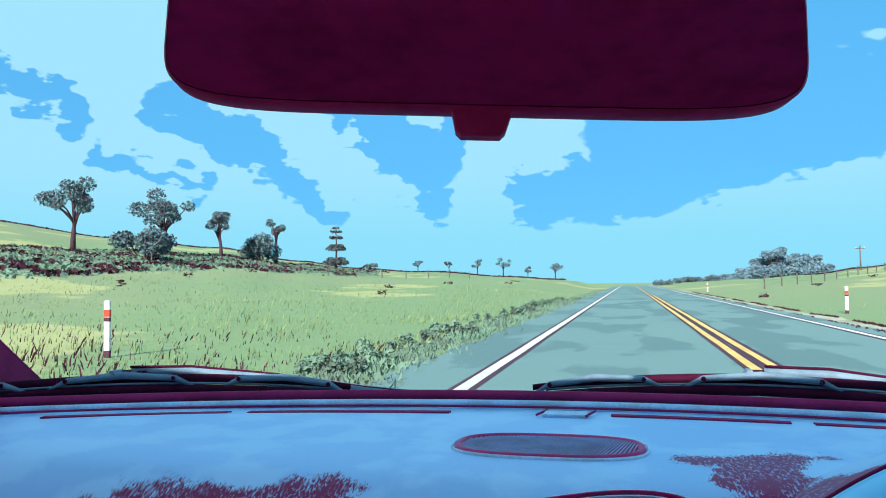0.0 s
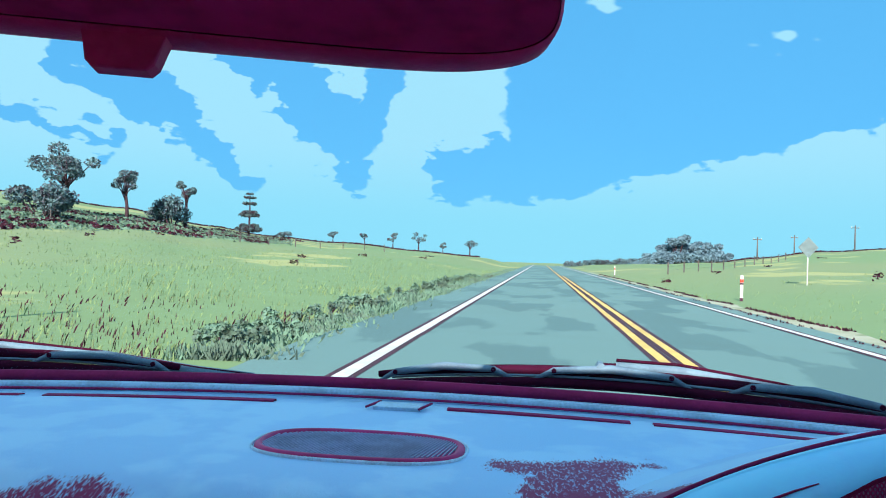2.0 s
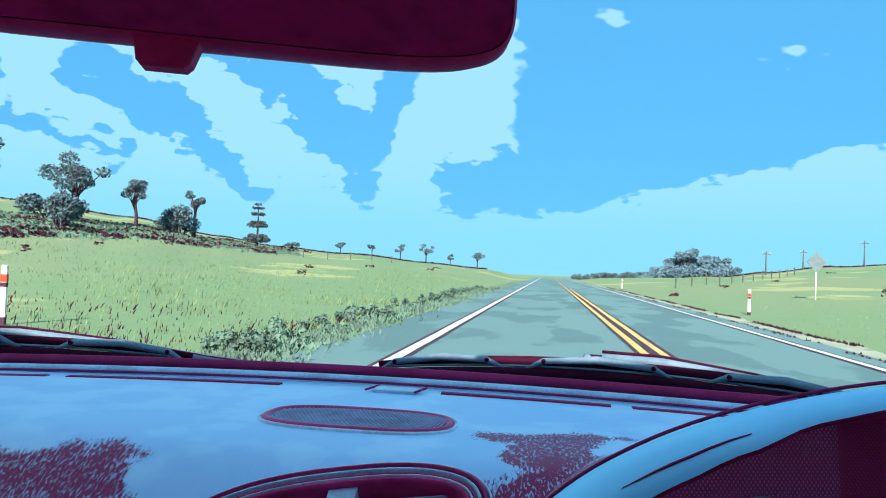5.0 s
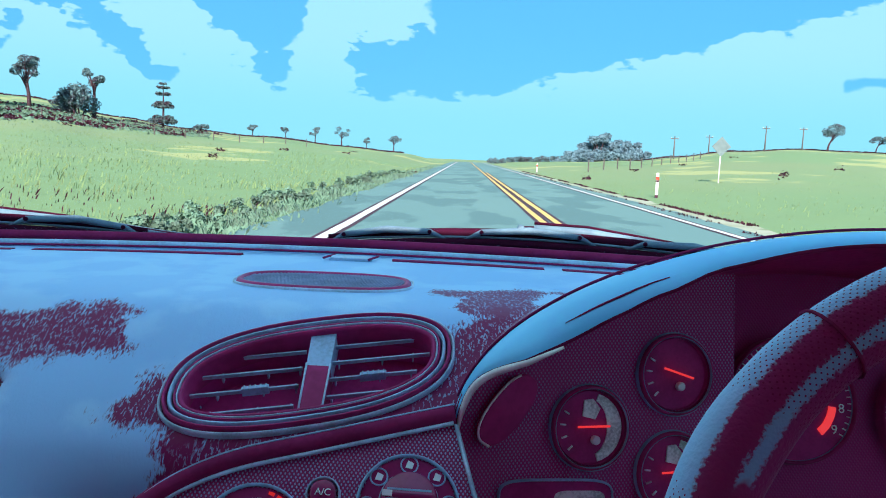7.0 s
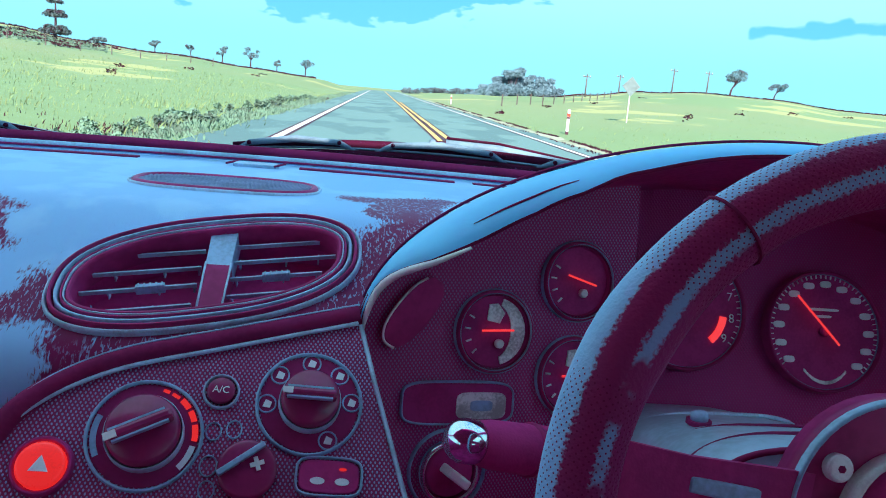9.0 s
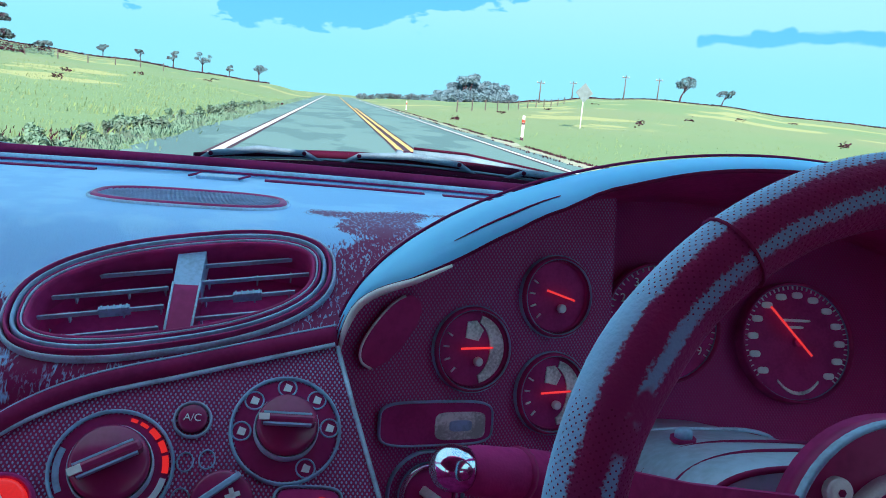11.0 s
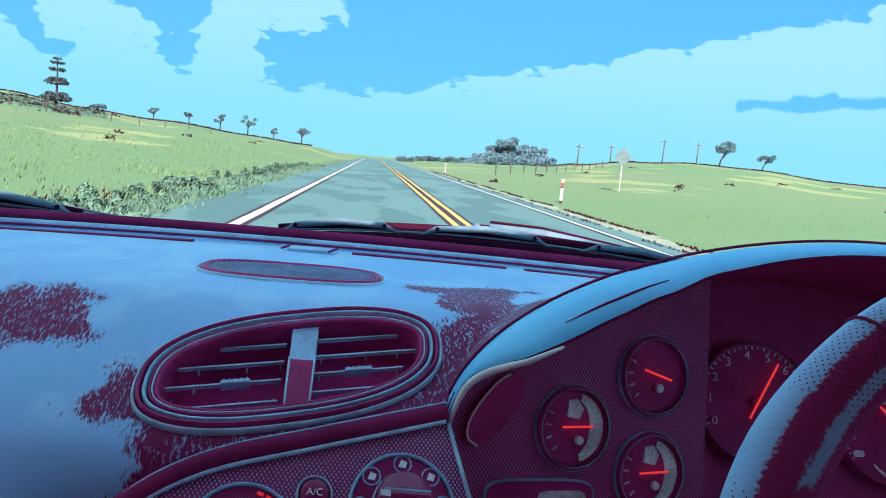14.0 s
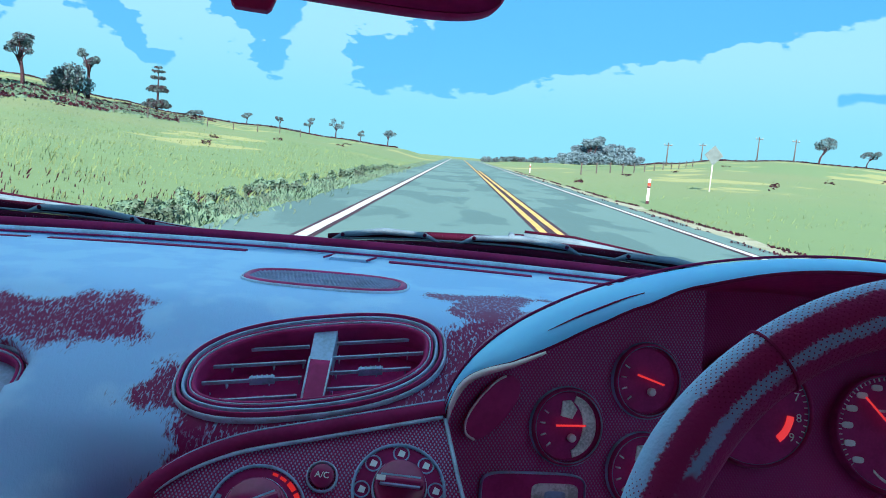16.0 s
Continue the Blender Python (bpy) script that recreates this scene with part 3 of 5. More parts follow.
def bush(rng, where, height, width, label, count=700, mat=None, leaf=0.3):
    ob = thing("bush", Matrix.Translation(where), label, "bush")
    bm = bmesh.new()
    blobs = []
    for k in range(9):
        x, y = width * 0.5 * rng.uniform(-0.75, 0.75), width * 0.4 * rng.uniform(-0.7, 0.7)
        h = height * (0.28 + 0.45 * rng.random() * (1 - abs(x) / width))
        tube([(x * 0.2, y * 0.2, -0.3), (x * 0.6, y * 0.6, h * 0.5), (x, y, h)], [height * 0.03, height * 0.02, height * 0.008], 5, bm)
        blobs.append(((x, y, h), height * (0.26 + 0.14 * rng.random())))
    part("stems", bm, bark, ob)
    part("crown", leaves(rng, blobs, count * 4, leaf * 0.48, 0.85), mat or leaf_a, ob)
    return ob


rng = random.Random(4)
# gum trees and a broad bush on the hill side
tree(rng, at(-33.4, 112), 8.6, 3.4, "gum_tree", "spreading grey-green gum tree with a forked trunk", leaf_a, 700, 0.35, 12, 0.3, 0.3)
tree(rng, at(-29.4, 116), 7.0, 2.0, "gum_tree", "slender gum tree with a small tufted crown", leaf_a, 380, 0.45, 8, 0.26, -0.3)
tree(rng, at(-39.0, 105), 8.8, 3.2, "gum_tree", "tall open-crowned gum tree on the slope", leaf_a, 600, 0.4, 11, 0.3, 0.2)
tree(rng, at(-25.6, 128), 7.6, 1.7, "gum_tree", "gum tree rising behind a broad bush", leaf_a, 320, 0.6, 7, 0.26)
bush(rng, at(-26.5, 124), 4.6, 8.5, "large rounded grey-green bush on the slope", 1100)
bush(rng, at(-34.5, 92), 4.0, 9.0, "large rounded grey-green bush on the slope", 900)
pine(rng, at(-21.3, 172), 9.2, 3.0, "tiered dark pine standing alone on the ridge")
for az, h in ((-15.3, 3.1), (-13.0, 2.9), (-10.9, 3.9), (-9.0, 4.6), (-7.2, 2.8), (-5.2, 4.1)):
    tree(rng, at(az, 186), h, h * 0.36, "small_tree", "small round-headed tree on the skyline", leaf_a, 130, 0.4, 6, 0.24, group="skyline trees")
bush(rng, at(-27.5, 160), 2.2, 3.5, "small scrubby bush near the ridge", 240)
bush(rng, at(-18.8, 182), 1.6, 4.0, "small scrubby bush near the ridge", 200)
# wood beyond the road
for k, (az, h, w, r) in enumerate(((7.4, 3.2, 2.2, 196), (8.2, 4.8, 2.6, 190), (9.0, 6.6, 2.9, 196), (9.6, 9.6, 3.0, 190), (10.3, 8.2, 2.8, 196), (11.2, 5.8, 2.6, 190), (11.9, 6.2, 2.5, 195), (12.6, 4.0, 2.0, 190))):
    tree(rng, at(az, r, 1.6), h, w * 1.15, "round_tree", "dense rounded tree in a hilltop grove", leaf_d, 620, 0.12, 14, 0.46, group="hilltop grove")
for az, h, w in ((8.3, 3.2, 8.0), (9.5, 4.2, 9.0), (10.8, 4.0, 9.0), (12.0, 3.0, 8.0)):
    bush(rng, at(az, 187, 0.8), h, w, "dense blue-grey undergrowth below the hilltop grove", 420, leaf_d, 0.42)
for az in (2.2, 3.1, 4.0, 4.9, 5.8, 6.6):
    bush(rng, at(az, 198, 0.6), 2.0 + 0.6 * rng.random(), 5.0, "low grey scrub along the skyline", 160, leaf=0.34)
tree(rng, at(24.6, 180), 5.4, 2.4, "wind_swept_tree", "leaning wind-swept tree with a flat crown", leaf_a, 260, 0.5, 8, 0.3, 0.9)
tree(rng, at(27.4, 186), 3.6, 1.7, "wind_swept_tree", "leaning wind-swept tree with a flat crown", leaf_a, 160, 0.5, 6, 0.28, 0.6)


def scrub(name, spots, label, mat, size, per, seed, depth=3.0):
    """Dark uneven scrub along a line on the hill: far too many stems to count."""
    rr = random.Random(seed)
    bm = bmesh.new()
    for az, r, half, high in spots:
        for _ in range(per):
            p = at(az + rr.uniform(-half, half), r + rr.gauss(0, depth))
            s = size * (0.5 + rr.random())
            p.z += rr.random() * high
            q = Euler((rr.uniform(-0.9, 0.9), rr.uniform(-0.9, 0.9), rr.uniform(0, 6.3))).to_matrix()
            bm.faces.new([bm.verts.new(p + q @ Vector(v) * s) for v in ((-1.3, 0, -0.4), (0, -0.4, -0.5), (1.3, 0, -0.3), (0.7, 0.2, 0.5), (-0.6, 0, 0.55))])
    return tagged(mesh_object(name, bm, mat), label, "scrub", kind="stuff")


GREEN_BANK = [(-45 + 1.0 * k, 50 + 2.5 * k + 9 * row, 0.8, 0.12 + 0.12 * ((k * 3 + row) % 3)) for k in range(27) for row in range(5)]
scrub("hillside_brush", GREEN_BANK, "low grey-green brush on the hillside bank", leaf_c, 0.14, 100, 12)
BANK = [(-45 + 0.9 * k + 0.4 * row, 46 + 2.3 * k + 9 * row, 0.8, 0.34) for row in range(6) for k in range(29) if (k * 5 + row * 7) % 11 < 4]
scrub("hillside_scrub", BANK, "dark broken ledges of scrub along a hillside bank", stem_mat, 0.17, 60, 11, 0.8)
TUFTS = [(-36 + 3.1 * k + 1.3 * (k % 3), 52 + 17 * (k % 5), 0.3, 0.03) for k in range(11)] + [(9 + 3.3 * k, 58 + 21 * (k % 4), 0.3, 0.03) for k in range(9)]
scrub("pasture_tufts", TUFTS, "scattered dark tussocks on the pasture", stem_mat, 0.10, 30, 17)
# drawn dark outline of the ridge, added as a row of small pieces
SKY_LINE = [(-44 + 1.0 * k, RIDGE - 1, 0.55, 0.22) for k in range(40)] + [(12 + 1.0 * k, RIDGE - 1, 0.55, 0.16) for k in range(34)]
scrub("ridge_outline", SKY_LINE, "thin dark outline drawn along the ridge", stem_mat, 0.20, 90, 14)


def verge_shrubs():
    """Low grey-green shrubs in broken runs along the edge of the asphalt."""
    rr = random.Random(8)
    for y in (9.4, 10.3, 11.4, 12.9, 15.2, 16.4, 17.8, 20.5, 22.5, 26.0, 29.5, 34.0, 39.0, 46.0):
        x = -3.55 - 0.5 * rr.random()
        h = 0.20 + 0.14 * rr.random() + 0.002 * y
        ob = bush(rr, Vector((x, y, land(x, y))), h, 1.1 + 0.5 * rr.random(), "low grey-green shrub beside the asphalt", 170, leaf_c, 0.055 + 0.001 * y)
        tagged(ob, group="verge shrubs")


verge_shrubs()


def verge_weeds():
    rr = random.Random(21)
    bm = bmesh.new()
    for _ in range(8000):
        y = 8 + 92 * rr.random() ** 1.6
        x = -3.35 + rr.gauss(0, 0.28) + 0.3 * noise.noise((1, y * 0.3, 0))
        z = land(x, y)
        h = (0.04 + 0.17 * rr.random()) * (0.6 + 0.8 * abs(noise.noise((7, y * 0.22, 0))))
        w, a = 0.008 + 0.018 * rr.random(), rr.uniform(0, 6.3)
        dx, dy = w * math.cos(a), w * math.sin(a)
        lean = rr.uniform(-0.1, 0.1)
        bm.faces.new([bm.verts.new(v) for v in ((x - dx, y - dy, z - 0.02), (x + dx, y + dy, z - 0.02), (x + dx * 0.8 + lean, y + dy, z + h * 0.8), (x + lean, y, z + h), (x - dx * 0.9 + lean, y - dy, z + h * 0.7))])
    return tagged(mesh_object("roadside_weeds", bm, leaf_c), "low grey-green weeds along the asphalt edge", "weeds", kind="stuff")


verge_weeds()


def verge_edge():
    """Dark tufts and turned soil along the gravel, in broken runs."""
    rr = random.Random(27)
    bm = bmesh.new()
    for _ in range(3600):
        y = 6 + 70 * rr.random() ** 1.5
        if noise.noise((3, y * 0.45, 0)) < -0.12:
            continue
        x = ROAD_R + (0.50 if rr.random() < 0.75 else -0.12) + rr.gauss(0, 0.05) + 0.25 * noise.noise((7 + 9, y * 0.35, 0))
        z = max(land(x, y), ROAD_Z - 0.02)
        h, w, a = 0.02 + 0.05 * rr.random(), 0.02 + 0.03 * rr.random(), rr.uniform(0, 6.3)
        dx, dy = w * math.cos(a), w * math.sin(a)
        bm.faces.new([bm.verts.new(v) for v in ((x - dx, y - dy, z - 0.02), (x + dx, y + dy, z - 0.02), (x + dx * 0.6, y + dy, z + h * 0.8), (x, y, z + h))])
    return tagged(mesh_object("verge_tufts", bm, stem_mat), "broken dark tufts along the gravel edge", "weeds", kind="stuff")


verge_edge()


def tall_grass():
    rr = random.Random(33)
    bm, dark = bmesh.new(), bmesh.new()
    for k in range(22000):
        y = 5 + 75 * rr.random() ** 2.0
        if k % 5:
            x = -3.6 - (1.5 + 0.75 * y) * rr.random() ** 1.5
        else:
            x = 5.9 + (0.5 + 0.5 * y) * rr.random() ** 1.2
        z = land(x, y)
        patch = noise.noise((x * 0.25, y * 0.25, 2))
        h = (0.05 + 0.2 * rr.random() ** 2) * (0.75 + 0.9 * patch) * (1.0 if x < 0 else 0.55)
        if h < 0.05:
            continue
        a, w = rr.uniform(0, 6.3), 0.005 + 0.007 * rr.random() + 0.0003 * y
        dx, dy = w * math.cos(a), w * math.sin(a)
        lx, ly = rr.gauss(0.08, 0.09) * h * 3, rr.gauss(0, 0.06) * h * 3
        use = dark if k % 5 < 3 and y < 17 and x < -3.6 - 0.5 * rr.random() else bm
        v = [use.verts.new(p) for p in ((x - dx, y - dy, z - 0.02), (x + dx, y + dy, z - 0.02), (x + dx * 0.6 + lx * 0.4, y + dy * 0.6 + ly * 0.4, z + h * 0.6), (x + lx, y + ly, z + h))]
        use.faces.new(v)
    tagged(mesh_object("dry_stems", dark, stem_mat), "sparse dark dry stems in the roadside grass", "grass", kind="stuff")
    return tagged(mesh_object("tall_grass", bm, blade_mat), "tall seeding roadside grass with dark stems", "grass", kind="stuff")


tall_grass()


def edge_post(where, label):
    ob = thing("edge_marker_post", Matrix.Translation(where), label, "marker post", "edge marker posts")
    part("shaft", plate(oval(0.055, 0.03, 4, n=16), -0.2, 0.95, 0.02), post_white, ob)
    part("dark_band", stack([(oval(0.058, 0.033, 4, n=16), 0.60), (oval(0.058, 0.033, 4, n=16), 0.67)]), seal, ob, "dark band under the reflector")
    part("dark_foot", stack([(oval(0.058, 0.033, 4, n=16), -0.1), (oval(0.058, 0.033, 4, n=16), 0.12)]), seal, ob, "dark foot in the grass")
    part("reflector", stack([(oval(0.06, 0.035, 4, n=16), 0.68), (oval(0.06, 0.035, 4, n=16), 0.80)]), post_red, ob, "red reflective band")
    return ob


for x, y in ((-8.4, 11.4), (7.4, 29.5), (7.0, 74.0)):
    edge_post(Vector((x, y, land(x, y))), "white plastic roadside marker post with red reflector")


def power_pole(where, height, label):
    ob = thing("power_pole", Matrix.Translation(where), label, "power pole", "power poles")
    part("pole", tube([(0, 0, -0.5), (0, 0, height * 0.5), (0, 0, height)], [0.15, 0.12, 0.09], 9), timber, ob, smooth=True)
    part("crossarm", box(bmesh.new(), -0.75, 0.75, -0.06, 0.06, height - 0.55, height - 0.4, bevel=0.01), timber, ob)
    for x in (-0.65, 0.0, 0.65):
        part("insulator", tube([(x, 0, height - 0.4), (x, 0, height - 0.32), (x, 0, height - 0.2)], [0.05, 0.07, 0.03], 8), post_white, ob)
    return ob


for az, r, h in ((14.9, 150, 4.2), (20.8, 168, 5.0), (23.1, 172, 4.6), (17.2, 176, 4.0)):
    power_pole(at(az, r), h, "weathered timber power pole with one crossarm")


def road_sign(where):
    ob = thing("road_sign", Matrix.Translation(where) @ pose(0, 0, 0, 0, 0, 8), "diamond-shaped warning sign seen from its grey back", "road sign")
    part("pole", tube([(0, 0, -0.4), (0, 0, 2.3)], 0.035, 10), post_white, ob, smooth=True)
    face = [(0.52 * math.sin(k * math.pi / 2), 0.52 * math.cos(k * math.pi / 2)) for k in range(4)]
    part("panel", plate(face[::-1], -0.006, 0.006), sign_back, ob, m=pose(0, -0.04, 1.9, 90, 0, 0))
    return ob


road_sign(Vector((13.4, 41.0, land(13.4, 41.0))))


def fence(line, label):
    a, b = Vector((line[0], line[1], 0)), Vector((line[2], line[3], 0))
    n = int((b - a).length / 4.5)
    ob = thing("wire_fence", Matrix.Identity(4), label, "fence")
    tops = []
    for k in range(n + 1):
        p = a.lerp(b, k / n)
        z = land(p.x, p.y)
        tops.append(Vector((p.x, p.y, z)))
        part("post", tube([(p.x, p.y, z - 0.2), (p.x, p.y, z + 1.05 + 0.1 * rng.random())], 0.07, 6), timber, ob)
    for h in (0.35, 0.7, 1.0):
        part("wire", tube([p + Vector((0, 0, h)) for p in tops], 0.008, 4), timber, ob)
    return ob


fence((-52, 62, -24, 118), "old timber post and wire fence on the hillside")
fence((12, 75, 36, 120), "old timber post and wire fence in the paddock")


# ---- car: dashboard ----
def cowl_y(x):
    return 1.045 - 0.35 * x * x


def smooth_line(pts, n):
    """A soft curve through points, evenly stepped between them."""
    out = []
    for k in range(len(pts) - 1):
        p0, p1, p2, p3 = (Vector(pts[max(0, min(len(pts) - 1, k + d))]) for d in (-1, 0, 1, 2))
        for j in range(n):
            t = j / n
            out.append(0.5 * (2 * p1 + (p2 - p0) * t + (2 * p0 - 5 * p1 + 4 * p2 - p3) * t * t + (3 * p1 - p0 - 3 * p2 + p3) * t ** 3))
    return out + [Vector(pts[-1])]


VENT_C, VENT_N = (0.022, 0.63, 0.828), (0, -0.55, 0.835)
VENT_M = placed(VENT_C, VENT_N) @ pose(0.0025, -0.0015, 0)
SIDE_VENT_M = placed((-0.297, 0.596, 0.788), (0.12, -0.62, 0.78))


def vent_outline(grow=0.0, n=56):
    return oval(0.1005 + grow, 0.0510 + grow, 2.45, 0.235, n, -0.0015, -0.0015)


def inside_vent(m, p, a, b):
    q = m.inverted() @ p
    if abs(q.z) > 0.05:
        return 0
    x, y = q.x + 0.0015, q.y + 0.0015 - 0.235 * (q.x + 0.0015)
    return (abs(x) / a) ** 2.45 + (abs(y) / b) ** 2.45 < 1


POD_X, POD_Z, POD_A, POD_B = 0.43, 0.800, 0.303, 0.148


def arch(w):
    """The pod's outline in x and z, from the climate panel over the top to the door; w runs from 0 to 1."""
    a = math.pi * (1 - w)
    c, s = math.cos(a), math.sin(a)
    return POD_X + POD_A * math.copysign(abs(c) ** (2 / 1.9), c), POD_Z + POD_B * abs(s) ** (2 / 1.9)


def arch_z(x):
    u = min(1.0, abs(x - POD_X) / POD_A)
    return POD_Z + POD_B * (1 - u ** 1.9) ** (1 / 1.9)


def brim(z):
    """Share of the hood's full brim depth: deep on the flanks, shallow over the crown."""
    return table([(0.0, 0.06), (0.28, 0.10), (0.66, 0.86), (0.74, 0.80), (0.82, 0.64), (0.9, 0.44), (1.0, 0.30)], (z - POD_Z + 0.02) / (POD_B + 0.02))


def shell_share(z):
    return 0.25 + 0.75 * ease(POD_Z - 0.02, POD_Z + POD_B, z)


BACK = [(0.603, 0.0), (0.622, -0.004), (0.66, -0.014), (0.72, -0.028), (0.80, -0.055), (0.88, -0.09), (0.95, -0.12)]


def hood_top(x, y):
    """Height of the hood's skin above a place on the dash."""
    z = arch_z(x)
    lift = ease(POD_Z - 0.02, POD_Z + POD_B, z)
    if abs(x - POD_X) > POD_A:
        return 0.0
    if y < 0.603:
        return z
    o = -0.12 - 0.5 * (y - 0.95)
    for (y0, o0), (y1, o1) in zip(BACK, BACK[1:]):
        if y <= y1:
            o = o0 + (o1 - o0) * (y - y0) / (y1 - y0)
            break
    return z + o * (0.25 + 0.75 * lift if y < 0.75 else 0.5 + 0.5 * lift)


CONS_M = placed((0.127, 0.599, 0.805), (0.1, -0.752, 0.652))


def console_edge():
    return smooth_line([(-0.235, -0.175, 0), (-0.212, -0.118, 0), (-0.191, -0.079, 0), (-0.149, -0.050, 0), (-0.083, -0.028, 0), (0.0, -0.002, 0)], 8)


def behind_console(q):
    """Keeps the dash skin behind the climate panel."""
    p = CONS_M.inverted() @ q
    if -0.24 < p.x < 0.06 and -0.2 < p.y and p.z > -0.012:
        edge = table([(e.x, e.y) for e in console_edge()], p.x)
        if p.y < edge + 0.002:
            p.z = -0.012
            return CONS_M @ p
    return q


def build_dashboard():
    ob = thing("dashboard", Matrix.Identity(4), "padded dark aubergine vinyl dashboard with a grained skin", "dashboard")
    bm = bmesh.new()
    xs = [-0.74 + 0.0085 * k for k in range(174)]
    rows = []
    for x in xs:
        side = ease(-0.12, -0.45, x)
        prof = smooth_line([(0, cowl_y(x), 0.862), (0, 0.90, 0.866), (0, 0.80, 0.864), (0, 0.715, 0.862), (0, 0.678, 0.853), (0, 0.635, 0.829), (0, 0.59, 0.801), (0, 0.565, 0.776),
                            (0, 0.558, 0.73), (0, 0.565, 0.64), (0, 0.60, 0.50), (0, 0.62, 0.20)], 8)
        row, held, last = [], None, None
        for p in prof:
            q = Vector((x, p.y + 0.02 * side * ease(0.8, 0.6, p.y), p.z - 0.012 * side * ease(0.75, 0.6, p.y)))
            q.y -= 0.075 * ease(-0.10, -0.17, x) * ease(0.79, 0.66, q.z)
            if inside_vent(VENT_M, q, 0.094, 0.0450):
                q -= Vector(VENT_N).normalized() * 0.045
            elif inside_vent(SIDE_VENT_M, q, 0.094, 0.0450):
                q -= Vector(VENT_N).normalized() * 0.045
            q = behind_console(q)
            if x > 0.124:
                if held is None and q.z < hood_top(x, q.y) - 0.003:
                    held = q.copy()
                if held is not None:
                    q = held
            last = q.copy()
            row.append(bm.verts.new(q))
        rows.append(row)
    for r0, r1 in zip(rows, rows[1:]):
        for k in range(len(r0) - 1):
            bm.faces.new((r0[k], r1[k], r1[k + 1], r0[k + 1]))
    part("padded_skin", bm, toned, ob, "aubergine padded skin with sky reflection painted in blue", True)
    # demister rail along the foot of the glass
    rail = [(x, cowl_y(x) - 0.055, 0.869) for x in (-0.66 + 0.04 * k for k in range(34))]
    part("demister_rail", tube(rail, 0.0045, 6), slate, ob, "thin slate strip along the glass", True)
    rail2 = [(x, cowl_y(x) - 0.022, 0.874) for x in (-0.66 + 0.04 * k for k in range(34))]
    part("glass_seal", tube(rail2, 0.0065, 6), rubber, ob, "dark rubber seal under the glass", True)
    for off, r in ((0.036, 0.0022), (0.071, 0.0014)):
        part("moulding_line", tube([(x, cowl_y(x) - off, 0.8690) for x in (-0.66 + 0.04 * k for k in range(34))], r, 6), rubber if r < 0.002 else slate, ob, "fine moulded line", True)
    for x0, x1 in ((-0.55, -0.36), (-0.34, -0.12), (0.05, 0.22), (0.24, 0.40)):
        bm = bmesh.new()
        n = 8
        tops = [(x0 + (x1 - x0) * k / n) for k in range(n + 1)]
        a = [bm.verts.new((x, cowl_y(x) - 0.099, 0.8668)) for x in tops]
        b = [bm.verts.new((x, cowl_y(x) - 0.0905, 0.8671)) for x in tops]
        a1 = [bm.verts.new((x, cowl_y(x) - 0.099, 0.862)) for x in tops]
        b1 = [bm.verts.new((x, cowl_y(x) - 0.0905, 0.862)) for x in tops]
        for k in range(n):
            bm.faces.new((a[k], a[k + 1], b[k + 1], b[k]))
            bm.faces.new((a1[k], a1[k + 1], a[k + 1], a[k]))
            bm.faces.new((b[k], b[k + 1], b1[k + 1], b1[k]))
        part("demister_slot", bm, rubber, ob, "narrow dark demister outlet")
    bm = bmesh.new()
    box(bm, -0.0185, 0.027, 0.930, 0.956, 0.86, 0.8690, bevel=0.001)
    part("sensor_cover", bm, slate, ob, "small square sensor cover")
    for x in (-0.0248, 0.0256):
        part("sensor_gap", tube([(x, 0.928, 0.8684), (x + 0.008, 0.958, 0.8688)], 0.0012, 6), rubber, ob)
    return ob


build_dashboard()


def build_grille():
    m = Matrix.Translation((0.001, 0.796, 0.8640))
    ob = thing("speaker_grille", m, "oval speaker grille with a ribbed mesh, set in the dash top", "speaker grille")
    out = oval(0.0815, 0.046, 2.8, 0, 48)
    part("surround", bezel(out, 0.008, -0.002, 0.0030, 0.004), shroud_mat, ob, "low dark surround", True)
    part("surround_line", bezel(oval(0.0840, 0.0485, 2.8, 0, 48), 0.0022, -0.002, 0.0018, 0.002), trim_mat, ob, "", True)
    part("mesh_bed", plate(scaled(out, 0.008), -0.004, 0.0008), deep, ob)
    for k in range(51):
        x = -0.0725 + 0.0029 * k
        h = 0.037 * (1 - (abs(x) / 0.076) ** 2.8) ** (1 / 2.8)
        lean = Matrix(((1, 0.28 * (1 - (abs(x) / 0.083) ** 4), 0, 0), (0, 1, 0, 0), (0, 0, 1, 0), (0, 0, 0, 1)))
        part("rib", box(bmesh.new(), x - 0.00055, x + 0.00055, -h, h, 0.0008, 0.0020, lean), rib_mat, ob)
    return ob


build_grille()


